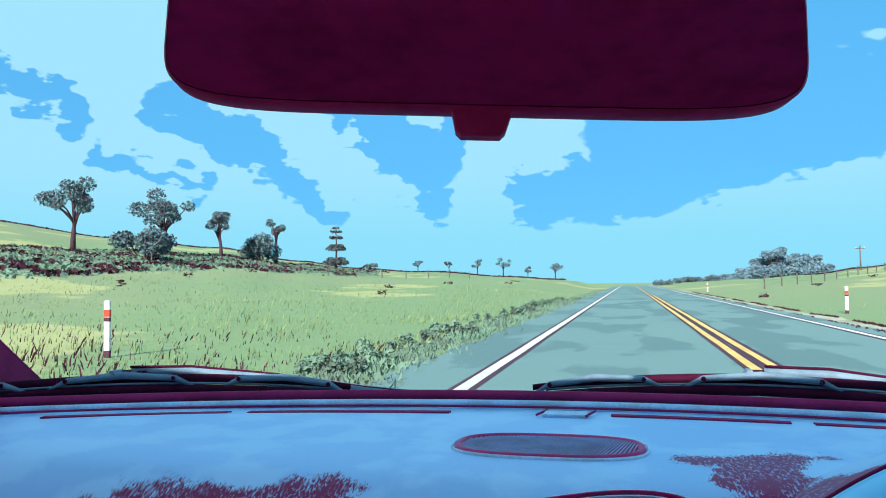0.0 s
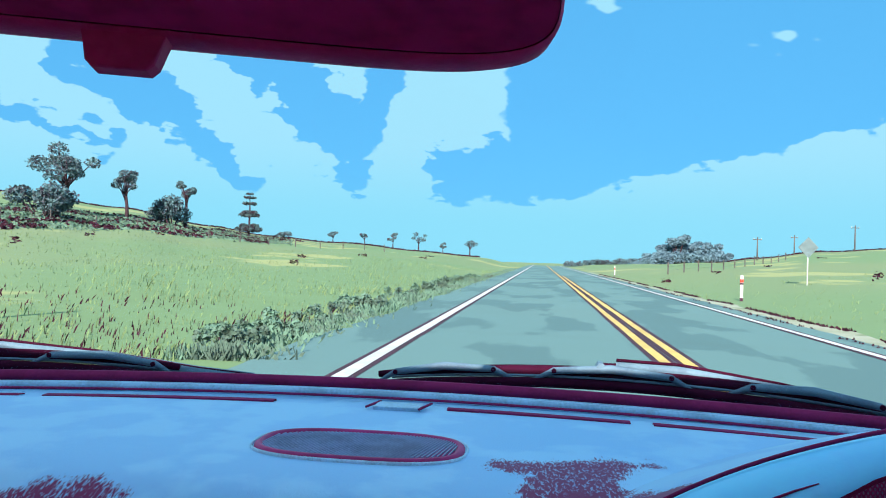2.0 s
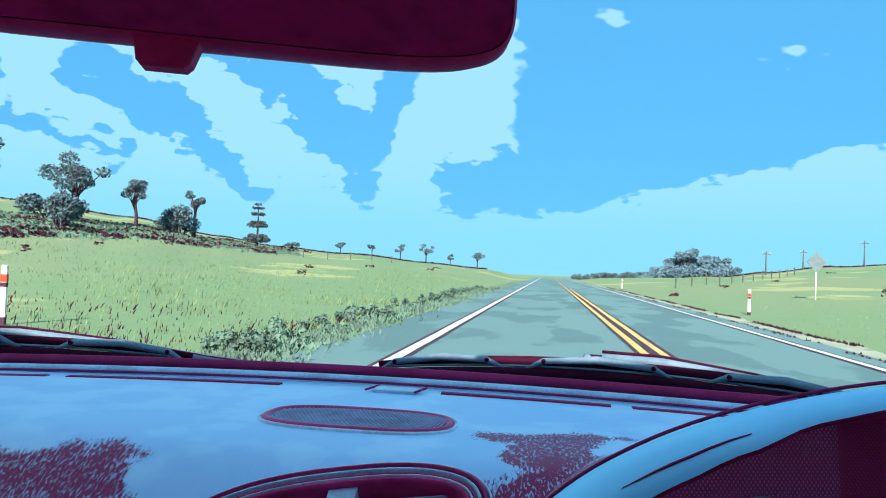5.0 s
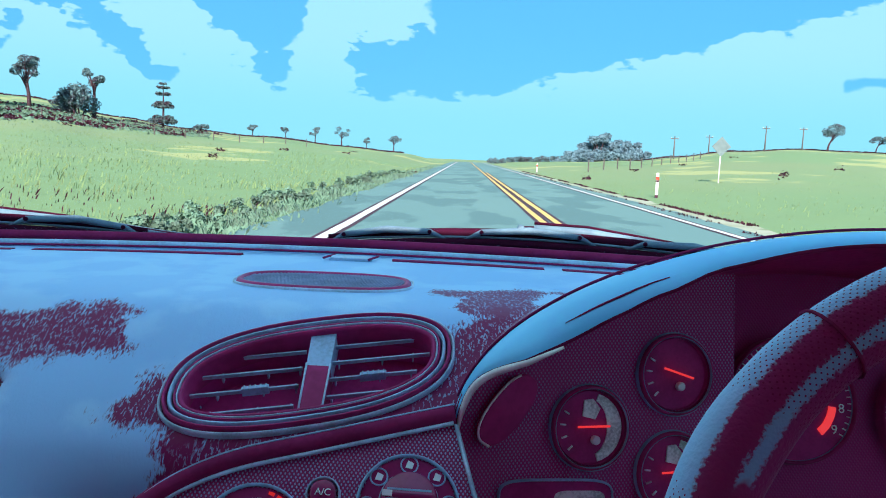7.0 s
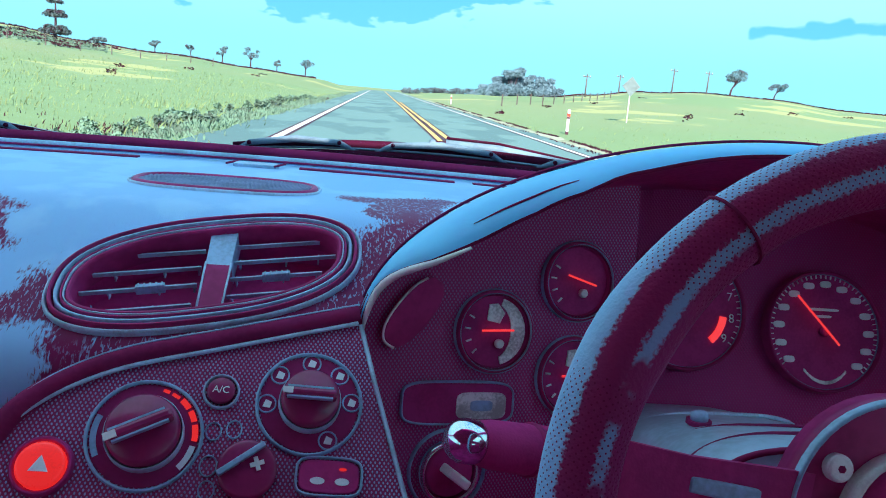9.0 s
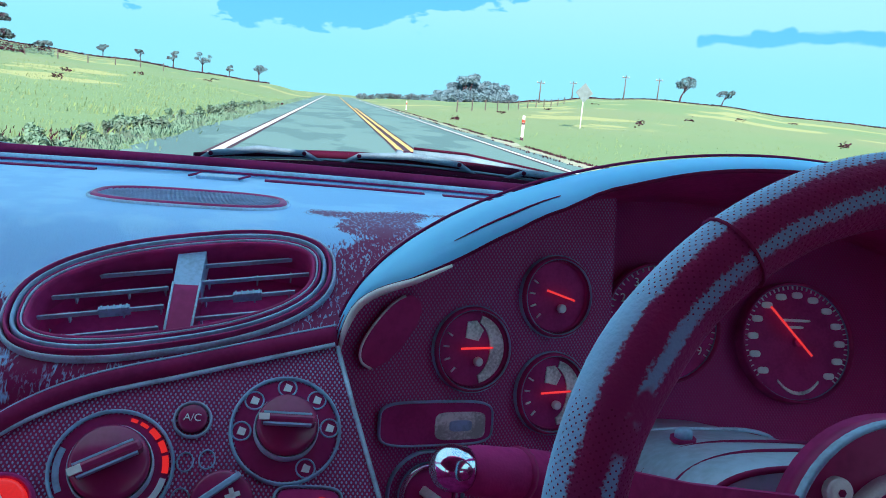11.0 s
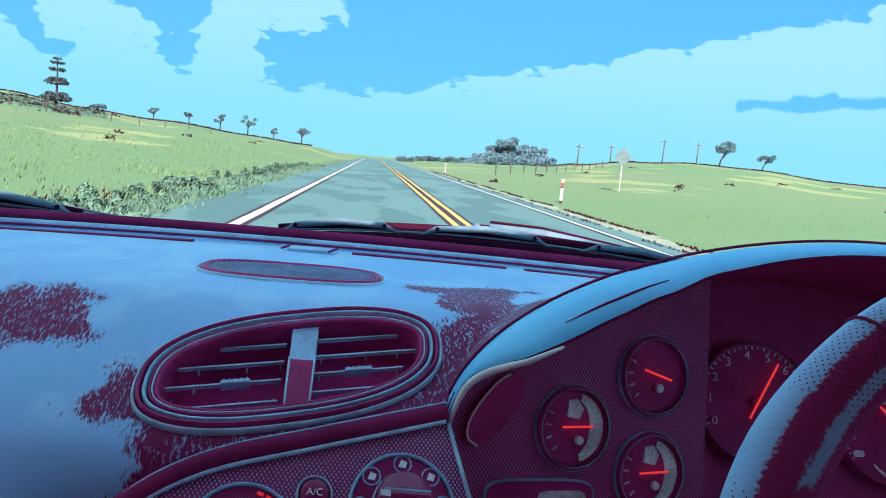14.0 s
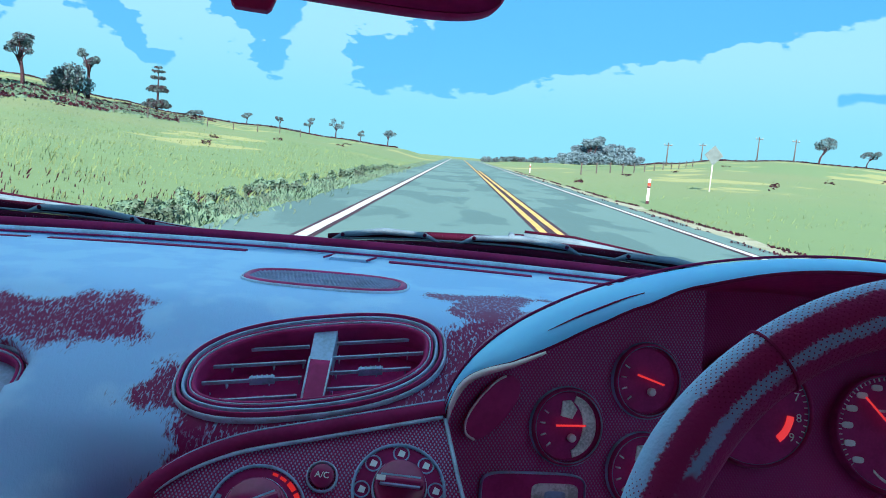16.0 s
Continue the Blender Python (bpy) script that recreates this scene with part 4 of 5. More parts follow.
def build_vent(m, name, label, slats=True):
    ob = thing(name, m, label, "air vent")
    out = vent_outline()
    part("outer_bezel", bezel(out, 0.0036, -0.006, 0.006, 0.004), shroud_mat, ob, "rounded dark surround", True)
    # pale rings of the surround are painted edge highlights
    part("bright_ring", bezel(scaled(out, 0.0036), 0.0042, -0.006, 0.0056, 0.003), slate, ob, "slate ring painted as the surround's highlight", True)
    part("dark_ring", bezel(scaled(out, 0.0078), 0.0028, -0.006, 0.0050, 0.003), shroud_mat, ob, "", True)
    part("outer_lip", bezel(vent_outline(0.003), 0.0035, -0.004, 0.0035, 0.002), trim_mat, ob, "thin outer lip painted as an edge highlight", True)
    part("inner_bezel", bezel(scaled(out, 0.0105), 0.005, -0.004, 0.0045, 0.012), shroud_mat, ob, "dark inner lip", True)
    part("inner_line", bezel(scaled(out, 0.0100), 0.0016, 0.0, 0.0052, 0.001), trim_mat, ob, "thin highlight painted inside the surround", True)
    part("duct", stack([(scaled(out, 0.012), -0.004), (scaled(out, 0.013), -0.036)], True, False), deep, ob)
    if not slats:
        part("flap", stack([(scaled(out, 0.0125), -0.012), (scaled(out, 0.0125), -0.006), (scaled(out, 0.016), -0.0045)]), slate, ob, "closed slate flap", True)
        return ob
    for half, (x0, x1) in enumerate(((-0.086, -0.011), (0.010, 0.083))):
        for k in range(4):
            base = (0.0255, 0.009, -0.0075, -0.026)[k] if half == 0 else (0.0275, 0.0115, -0.0045, -0.021)[k]
            w = math.sqrt(max(0.0, 1 - (abs(base) / 0.046) ** 2.4))
            xa, xb = (max(x0, -0.087 * w - 0.001), x1) if half == 0 else (x0, min(x1, 0.084 * w - (0.0 if k < 2 else 0.010)))
            shear = 0.19
            mm = Matrix.Translation((0, base, -0.006)) @ Matrix(((1, 0, 0, 0), (shear, 1, 0, 0), (0, 0, 1, 0), (0, 0, 0, 1)))
            part("slat", box(bmesh.new(), xa, xb, -0.0006, 0.0006, -0.0035, 0.0, mm), slat_mat, ob)
        mm = Matrix.Translation((0, (-0.0075, -0.0045)[half], -0.006)) @ Matrix(((1, 0, 0, 0), (0.19, 1, 0, 0), (0, 0, 1, 0), (0, 0, 0, 1)))
        xc = (-0.041, 0.042)[half]
        tab = part("adjuster", box(bmesh.new(), xc - 0.0095, xc + 0.0095, -0.0014, 0.0017, -0.006, 0.002, mm, 0.0005), slate, ob, "ribbed thumb tab")
        for j in range(5):
            x = xc - 0.0076 + 0.0038 * j
            part("ridge", box(bmesh.new(), x - 0.0005, x + 0.0005, -0.0017, 0.0020, 0.0, 0.0025, mm), slat_mat, tab)
        for row in range(3):
            for j in range(3):
                x = xc + (-0.024, 0.004, 0.024)[j] * 1.15
                y = (0.0098, -0.0067, -0.0252)[row] + 0.19 * x + (0.003 if half else 0)
                part("fin", box(bmesh.new(), x - 0.0005, x + 0.0005, y - 0.0005, y + 0.003, -0.016, -0.009), slat_mat, ob)
    # the divider: lit head painted pale, blade painted dark, slate edges as highlights
    side = lambda y: (-0.0067 - 0.0016 * y / 0.04, 0.0107 - 0.0003 * y / 0.04)
    for name_, y0, y1, mat, note in (("divider", 0.004, 0.040, slate, "upright divider with its lit head painted slate"), ("divider_foot", -0.039, 0.004, shroud_mat, "dark lower half of the divider")):
        bm = bmesh.new()
        v = [bm.verts.new((x, y, z)) for z in (0.0, -0.02) for x, y in ((side(y0)[0], y0), (side(y0)[1], y0), (side(y1)[1], y1), (side(y1)[0], y1))]
        for q in ((0, 1, 2, 3), (7, 6, 5, 4), (0, 4, 5, 1), (1, 5, 6, 2), (2, 6, 7, 3), (3, 7, 4, 0)):
            bm.faces.new([v[i] for i in q])
        part(name_, bm, mat, ob, note)
    for e in (0, 1):
        part("divider_edge", tube([(side(y)[e], y, 0.0002) for y in (-0.039, -0.015, 0.006)], 0.0008, 6), trim_mat, ob, "", True)
    return ob


build_vent(VENT_M, "centre_air_vent", "wide oval twin air vent with horizontal slats and centre divider")
build_vent(SIDE_VENT_M, "passenger_air_vent", "oval passenger-side air vent with a rounded surround", False)

# ---- car: climate panel ----
def build_console():
    ob = thing("climate_panel", CONS_M, "woven carbon-look centre panel with rotary climate dials", "control panel")
    edge = console_edge()
    outline = [(p.x, p.y) for p in edge] + [(0.015, -0.048), (0.037, -0.117), (0.055, -0.19), (-0.235, -0.19)]
    part("panel", stack([(outline, -0.09), (outline, -0.002), (scaled(outline, -0.0)[:], 0.0)]), weave, ob, "woven dark carbon trim")
    part("brow", tube([(p.x, p.y + 0.006, 0.0) for p in edge], 0.007, 10), rubber, ob, "soft rolled edge above the panel", True)
    # highlights of the rolled edge painted as two thin tubes
    part("brow_line", tube([(p.x, p.y + 0.0115, 0.0045) for p in edge], 0.0008, 6), slate, ob, "fine highlight painted along the rolled edge", True)
    part("edge_trim", tube([(p.x, p.y - 0.0015, 0.0025) for p in edge], 0.0016, 8), trim_mat, ob, "thin bright line painted as the lit panel edge", True)
    part("seam_trim", tube([(0.002, -0.004, 0.001), (0.015, -0.048, 0.001), (0.037, -0.117, 0.001), (0.055, -0.19, 0.001)], 0.0016, 8), trim_mat, ob, "thin trim at the panel seam", True)
    # hazard switch
    hz = part("hazard_button", disc(0.0135, -0.002, 0.006, 0.002, cx=-0.174, cy=-0.110), red_btn, ob, "round red hazard button", True)
    part("collar", bezel(oval(0.0175, 0.0175, 2, cx=-0.174, cy=-0.110), 0.004, -0.001, 0.004, 0.003), black, hz)
    tri = lambda s, z0, z1: plate([(-0.174 + s * math.cos(a), -0.111 + s * math.sin(a)) for a in (math.pi / 2, math.pi * 7 / 6, math.pi * 11 / 6)], z0, z1)
    part("triangle", tri(0.0062, 0.005, 0.0066), mark_mat, hz, "white warning triangle")

    def dial(name, cx, cy, r_out, r_knob, label, turn):
        d = part(name, bezel(oval(r_out, r_out, 2, cx=cx, cy=cy), 0.0024, -0.001, 0.003, 0.002), slate, ob, label, True)
        part("dial_face", disc(r_out - 0.003, -0.001, 0.0008, cx=cx, cy=cy), knob_mat, d)
        part("knob", stack([(oval(r_knob, r_knob, 2, cx=cx, cy=cy), 0.0), (oval(r_knob * 0.97, r_knob * 0.97, 2, cx=cx, cy=cy), 0.014), (oval(r_knob * 0.88, r_knob * 0.88, 2, cx=cx, cy=cy), 0.016)]), knob_mat, d, "round dark knob", True)
        part("knob_rim", bezel(oval(r_knob * 1.06, r_knob * 1.06, 2, cx=cx, cy=cy), 0.0014, 0.0, 0.009, 0.0), trim_mat, d, "", True)
        mm = pose(cx, cy, 0.016, 0, 0, turn)
        part("grip", box(bmesh.new(), -r_knob * 0.86, r_knob * 0.86, -r_knob * 0.17, r_knob * 0.17, -0.002, 0.009, mm, 0.0025), knob_mat, d, "raised grip bar")
        for side in (-1, 1):
            part("grip_edge", box(bmesh.new(), -r_knob * 0.8, r_knob * 0.7, side * r_knob * 0.17 - 0.0006, side * r_knob * 0.17 + 0.0006, 0.004, 0.0084, mm), slate, d)
        part("pointer", box(bmesh.new(), -r_knob * 0.95, -r_knob * 0.62, -r_knob * 0.1, r_knob * 0.1, 0.0085, 0.0098, mm), white_mat, d, "white pointer mark")
        return d

    d1 = dial("temperature_dial", -0.122, -0.088, 0.034, 0.0215, "temperature dial with a red heat arc", 28)
    for k, (a0, a1) in enumerate(((78, 70), (66, 56), (52, 38), (34, 20), (16, -4), (-10, -40))):
        n = 6
        r0, r1 = (0.0275, 0.0295) if k < 2 else (0.027, 0.0305)
        pts = [(-0.122 + r1 * math.cos(radians(a0 + (a1 - a0) * j / n)), -0.088 + r1 * math.sin(radians(a0 + (a1 - a0) * j / n))) for j in range(n + 1)]
        pts += [(-0.122 + r0 * math.cos(radians(a1 + (a0 - a1) * j / n)), -0.088 + r0 * math.sin(radians(a1 + (a0 - a1) * j / n))) for j in range(n + 1)]
        part("heat_mark", plate(pts[::-1], 0.0006, 0.0013), red_btn if k < 5 else mark_mat, d1)
    n = 8
    pts = [(-0.122 + 0.0305 * math.cos(radians(160 + 50 * j / n)), -0.088 + 0.0305 * math.sin(radians(160 + 50 * j / n))) for j in range(n + 1)]
    pts += [(-0.122 + 0.027 * math.cos(radians(210 - 50 * j / n)), -0.088 + 0.027 * math.sin(radians(210 - 50 * j / n))) for j in range(n + 1)]
    part("cold_mark", plate(pts, 0.0006, 0.0013), slate, d1)
    d2 = dial("fan_mode_dial", -0.027, -0.061, 0.034, 0.0185, "air-flow mode dial with round symbols", 0)
    for a in (92, 48, 5, 140, 185, -60):
        x, y = -0.027 + 0.0265 * math.cos(radians(a)), -0.061 + 0.0265 * math.sin(radians(a))
        part("symbol_ring", bezel(oval(0.0062, 0.0062, 2, n=20, cx=x, cy=y), 0.0012, 0.0006, 0.0016, 0.0), slate, d2)
        part("symbol", plate([(x - 0.0026, y - 0.002), (x + 0.002, y - 0.0026), (x + 0.003, y + 0.0012), (x - 0.001, y + 0.0028)], 0.0006, 0.0014), mark_mat, d2)
    ac = part("ac_button", disc(0.0085, -0.001, 0.005, 0.0015, cx=-0.082, cy=-0.058), knob_mat, ob, "round A/C push button", True)
    part("button_rim", bezel(oval(0.0115, 0.0115, 2, n=28, cx=-0.082, cy=-0.058), 0.002, -0.001, 0.003, 0.002), trim_mat, ac)
    lettering("button_mark", "A/C", 0.0062, mark_mat, ac, -0.082, -0.058, 0.0052)
    fan = part("fan_speed_knob", disc(0.0175, -0.001, 0.010, 0.002, cx=-0.060, cy=-0.106), knob_mat, ob, "dark fan speed knob", True)
    part("knob_bar", box(bmesh.new(), -0.016, 0.016, -0.0018, 0.0018, 0.0, 0.004, pose(-0.064, -0.101, 0.010, 0, 0, 38), 0.0008), slate, fan)
    for a in (0, 90):
        part("fan_blade", box(bmesh.new(), -0.0042, 0.0042, -0.0013, 0.0013, 0.0, 0.0008, pose(-0.0545, -0.103, 0.0102, 0, 0, a + 20)), mark_mat, fan)
    for x, y, r in ((-0.083, -0.083, 0.005), (-0.071, -0.081, 0.005), (-0.083, -0.104, 0.0055), (-0.082, -0.118, 0.005)):
        part("speed_mark", bezel(oval(r, r * 1.2, 2, n=18, cx=x, cy=y), 0.001, 0.0, 0.0012, 0.0), slate, ob)
    sw = part("recirculation_switch", bezel(oval(0.021, 0.0125, 4, n=36, cx=-0.011, cy=-0.106), 0.002, -0.001, 0.003, 0.002), slate, ob, "flat two-way recirculation switch", True)
    part("switch_face", plate(oval(0.0185, 0.010, 4, n=28, cx=-0.011, cy=-0.106), -0.001, 0.002, 0.001), black, sw)
    for x in (-0.018, -0.003):
        part("switch_mark", plate(oval(0.0045, 0.0022, 2, n=16, cx=x, cy=-0.109), 0.0018, 0.0026), mark_mat, sw)
    part("switch_lamp", plate(oval(0.0025, 0.001, 2, n=10, cx=-0.003, cy=-0.1015), 0.0018, 0.0026), red_btn, sw)
    return ob


build_console()

# ---- car: instrument pod ----
def build_pod():
    ob = thing("instrument_pod", Matrix.Identity(4), "hooded instrument pod with round gauges behind the wheel", "instrument panel")
    bm = bmesh.new()
    n = 72
    xz = [(POD_X - POD_A, 0.60), (POD_X - POD_A, 0.70)] + [arch(k / n) for k in range(n + 1)] + [(POD_X + POD_A, 0.70), (POD_X + POD_A, 0.60)]
    section = [(-0.058, 0.785), (-0.030, 0.66), (-0.030, 0.606), (-0.022, 0.576), (-0.017, 0.578), (-0.011, 0.583), (-0.005, 0.592), (0.0, 0.605), (-0.004, 0.622), (-0.014, 0.66), (-0.028, 0.72), (-0.055, 0.80), (-0.09, 0.88), (-0.12, 0.95)]
    rows = []
    for k, (x, z) in enumerate(xz):
        x0, z0 = xz[max(0, k - 1)]
        x1, z1 = xz[min(len(xz) - 1, k + 1)]
        t = Vector((x1 - x0, 0, z1 - z0)).normalized()
        out = Vector((-t.z, 0, t.x))
        lift = ease(POD_Z - 0.02, POD_Z + POD_B, z)
        row = []
        for j, (o, y) in enumerate(section):
            thin = brim(z) if 2 <= j < 8 else 0.25 + 0.75 * lift
            row.append(bm.verts.new((x + out.x * o * thin, 0.605 + (y - 0.605) * min(1.0, brim(z) / 0.6) if 2 < j < 8 else y, z + out.z * o * (thin if j < 8 or y < 0.75 else 0.5 + 0.5 * lift))))
        rows.append(row)
    edge = [r[3].co.copy() for r in rows]
    mid_line = [r[5].co.copy() for r in rows]
    for r0, r1 in zip(rows, rows[1:]):
        for j in range(3, 8):
            bm.faces.new((r0[j], r1[j], r1[j + 1], r0[j + 1]))
    back = bmesh.new()
    tail = [[back.verts.new(v.co) for v in r[8:]] for r in rows]
    for r0, r1 in zip(tail, tail[1:]):
        for j in range(len(section) - 9):
            back.faces.new((r0[j], r1[j], r1[j + 1], r0[j + 1]))
    inner = bmesh.new()
    rows = [[inner.verts.new(v.co) for v in r[:4]] for r in rows]
    for r0, r1 in zip(rows, rows[1:]):
        for j in range(3):
            inner.faces.new((r0[j], r1[j], r1[j + 1], r0[j + 1]))
    bmesh.ops.delete(bm, geom=[v for v in bm.verts if not v.link_faces], context="VERTS")
    # brim band carries the painted sky blue, underside stays plain plastic
    part("hood", bm, hood_mat, ob, "smooth arched hood, sky reflection painted blue", True)
    part("hood_back", back, toned, ob, "grained skin behind the hood", True)
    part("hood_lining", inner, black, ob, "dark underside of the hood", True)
    lip = [p + Vector((0, 0.003, -0.001)) for p in edge[2:-2]]
    part("hood_lip", tube(lip, 0.0022, 8), rubber, ob, "dark lip under the hood edge", True)
    # pale tube painted as the highlight along the pod's lit edge
    part("bright_edge", tube([p + Vector((0.002, -0.004, -0.001)) for p in lip[0:15]], [0.0006 + 0.0022 * math.sin(math.pi * (k + 1) / 16) for k in range(15)], 8), bright_rim, ob, "lit edge of the pod painted as a bright strip", True)
    # drawn dark outline of the crest, added as a thin tube
    seam = [Vector((x, 0.612, z + 0.0006)) for x, z in xz[5:60]]
    part("hood_outline", tube(seam, 0.0011, 6), rubber, ob, "drawn dark outline along the hood crest", True)
    crease = [p + Vector((0, -0.0004, 0)) for p in mid_line[17:25]]
    part("hood_dash", tube(crease, [0.0007 * math.sin(math.pi * (k + 0.3) / 8) + 0.0001 for k in range(len(crease))], 6), rubber, ob, "fine dark line along part of the hood", True)
    # carbon panel that holds the small gauges
    c, nrm = Vector((0.225, 0.64, 0.79)), Vector((0.254, -0.946, 0.203)).normalized()
    bm = bmesh.new()
    cols = []
    for k in range(30):
        x = 0.128 + 0.0075 * k
        top = arch_z(x) - 0.022 * shell_share(arch_z(x))
        cols.append([bm.verts.new((x, c.y - (nrm.x * (x - c.x) + nrm.z * (z - c.z)) / nrm.y, z)) for z in (0.60 + (top - 0.60) * j / 12 for j in range(13))])
    for a, b in zip(cols, cols[1:]):
        for j in range(12):
            bm.faces.new((a[j], b[j], b[j + 1], a[j + 1]))
    part("gauge_panel", bm, weave_upright, ob, "woven carbon trim around the gauges")
    c2, n2 = Vector((0.5, 0.722, 0.79)), Vector((0, -0.94, 0.34)).normalized()
    bm = bmesh.new()
    cols = []
    for k in range(30):
        x = 0.335 + 0.0132 * k
        top = arch_z(x) - 0.050 * shell_share(arch_z(x))
        cols.append([bm.verts.new((x, c2.y - n2.z * (z - c2.z) / n2.y, z)) for z in (0.60 + (top - 0.60) * j / 10 for j in range(11))])
    for a, b in zip(cols, cols[1:]):
        for j in range(10):
            bm.faces.new((a[j], b[j], b[j + 1], a[j + 1]))
    bridge = bmesh.new()
    ends = []
    for x, c0, n0, low in ((0.3445, c, nrm, 0.022), (0.352, c2, n2, 0.050)):
        ends.append([bridge.verts.new((x, c0.y - (n0.x * (x - c0.x) + n0.z * (z - c0.z)) / n0.y, z)) for z in (0.60 + (arch_z(x) - 0.60 - low * shell_share(arch_z(x))) * j / 10 for j in range(11))])
    for j in range(10):
        bridge.faces.new((ends[0][j], ends[1][j], ends[1][j + 1], ends[0][j + 1]))
    part("panel_step", bridge, black, ob, "dark step between the panels")
    part("dial_panel", bm, weave_shaded, ob, "woven carbon trim, threads dimmed as if in shade")
    return ob


build_pod()
POD_M = placed((0.225, 0.64, 0.79), (0.254, -0.946, 0.203))
DIAL_N = (0, -0.94, 0.34)


def small_gauge(u, v, label, turn, sheen, bright):
    ob = thing("gauge", POD_M @ Matrix.Translation((u, v, 0.002)), label, "gauge", "small gauges in the pod")
    part("rim", bezel(oval(0.0315, 0.0315, 2, n=44), 0.0035, -0.004, 0.005, 0.004), shroud_mat, ob, "dark bezel ring", True)
    for r, w in ((0.0322, 0.0010), (0.0292, 0.0008)):
        part("rim_line", bezel(oval(r, r, 2, n=44), w, -0.004, 0.0054 if r < 0.03 else 0.002, 0.002), slate, ob, "thin slate line", True)
    part("inner_ring", bezel(oval(0.0275, 0.0275, 2, n=40), 0.0014, -0.004, 0.002, 0.002), black, ob, "", True)
    part("face", disc(0.0275, -0.003, -0.001), face_mat, ob, "dark dial face")
    # reflection in the lens painted on the face as pale shapes
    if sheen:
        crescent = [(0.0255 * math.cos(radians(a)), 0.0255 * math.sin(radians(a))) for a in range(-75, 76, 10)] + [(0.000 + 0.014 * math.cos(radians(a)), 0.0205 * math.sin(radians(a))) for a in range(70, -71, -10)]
        part("lens_sheen", plate(crescent, -0.001, 0.0002), sheen_screen_mat, ob, "lens reflection painted as a grey crescent")
        part("upper_glint", plate([(-0.006, 0.008), (0.004, 0.006), (0.008, 0.014), (0.002, 0.021), (-0.005, 0.020)][::1], -0.001, 0.0004), sheen_screen_mat, ob, "lens glint painted as a grey patch")
    part("needle", box(bmesh.new(), -0.013, 0.013, -0.0008, 0.0008, 0.0025, 0.0038, pose(0.002, 0.001, 0, 0, 0, turn), 0.0004), needle_mat, ob, "red needle")
    part("hub_cap", disc(0.0034, 0.0, 0.004, 0.001, 18, 0.004, -0.009), mark_mat, ob, "small pale cap")
    for a in (150, 175, 200, 225):
        part("tick", box(bmesh.new(), 0.019, 0.0235, -0.0006, 0.0006, -0.001, 0.0002, pose(0, 0, 0, 0, 0, a)), mark_mat, ob)
    return ob


small_gauge(0.003, 0.0, "round gauge with red needle and painted lens sheen", 2, True, True)
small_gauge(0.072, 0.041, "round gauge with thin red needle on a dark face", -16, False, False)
small_gauge(0.072, -0.033, "round gauge with red needle and painted lens sheen", 3, True, True)


def blank_cap():
    ob = thing("blanking_cap", POD_M @ pose(-0.062, 0.012, 0.002), "dark oval blanking cap in the carbon trim", "trim cap")
    out = oval(0.030, 0.0135, 2.4, 0, 40, turn=52)
    part("cap", plate(out, -0.003, 0.0035, 0.002), black, ob)
    arc = smooth_line([(x, y, 0.004) for x, y in out[4:24:3]], 4)
    part("bright_edge", tube(arc, 0.0010, 6), bright_rim, ob, "thin silver edge", True)


blank_cap()


def clock_slot():
    ob = thing("clock_display", POD_M @ pose(-0.022, -0.0535, 0.002), "dark rounded display window with a grey panel", "clock")
    out = oval(0.045, 0.0165, 4.5, 0, 44)
    part("bezel", bezel(out, 0.002, -0.001, 0.002, 0.003), slate, ob, "", True)
    part("window", plate(scaled(out, 0.0015), -0.004, 0.0006), face_mat, ob, "black window")
    scr = part("screen", plate(oval(0.020, 0.010, 5, 0, 28, 0.018, -0.002), 0.0, 0.0012), sheen_screen_mat, ob, "grey display rectangle")
    part("screen_mark", plate(oval(0.009, 0.004, 4, 0, 20, 0.018, -0.002), 0.001, 0.0016), slate, scr)


clock_slot()


def ignition():
    ob = thing("ignition_lock", POD_M @ pose(-0.027, -0.103, 0.0), "round ignition lock with bright metal rings", "ignition lock")
    part("outer_ring", bezel(oval(0.031, 0.031, 2), 0.003, -0.002, 0.003, 0.002), slate, ob, "", True)
    part("chrome_ring", bezel(oval(0.024, 0.024, 2), 0.005, 0.0, 0.010, 0.002), chrome, ob, "chrome ring", True)
    part("barrel", disc(0.0185, 0.0, 0.007, 0.002), black, ob, "", True)
    part("key_blade", box(bmesh.new(), -0.009, 0.010, -0.0035, 0.0035, 0.007, 0.026, pose(0, 0, 0, 0, 0, -35), 0.0015), bright_rim, ob, "bright metal key")


ignition()


def stalk():
    ob = thing("control_stalk", Matrix.Identity(4), "black control stalk with a silver end cap", "stalk")
    a, b = Vector((0.190, 0.475, 0.779)), Vector((0.305, 0.53, 0.742))
    d = (b - a).normalized()
    part("arm", tube([a, a.lerp(b, 0.12), a.lerp(b, 0.45), b], [0.0105, 0.0135, 0.0150, 0.013], 16), black, ob, smooth=True)
    part("collar_ring", tube([a.lerp(b, 0.33), a.lerp(b, 0.36)], 0.0156, 16), shroud_mat, ob, smooth=True)
    part("end_cap", tube([a - d * 0.013, a - d * 0.0115, a - d * 0.008, a - d * 0.003, a + d * 0.004, a + d * 0.006], [0.002, 0.0065, 0.0102, 0.0122, 0.0124, 0.0120], 18), chrome, ob, "rounded silver end cap", True)
    for k in range(3):
        p = a.lerp(b, 0.5 + 0.14 * k) + Vector((0, -0.0145, 0.004))
        part("printed_mark", box(bmesh.new(), -0.003, 0.003, -0.0008, 0.0008, -0.002, 0.002, Matrix.Translation(p)), mark_mat, ob)


stalk()


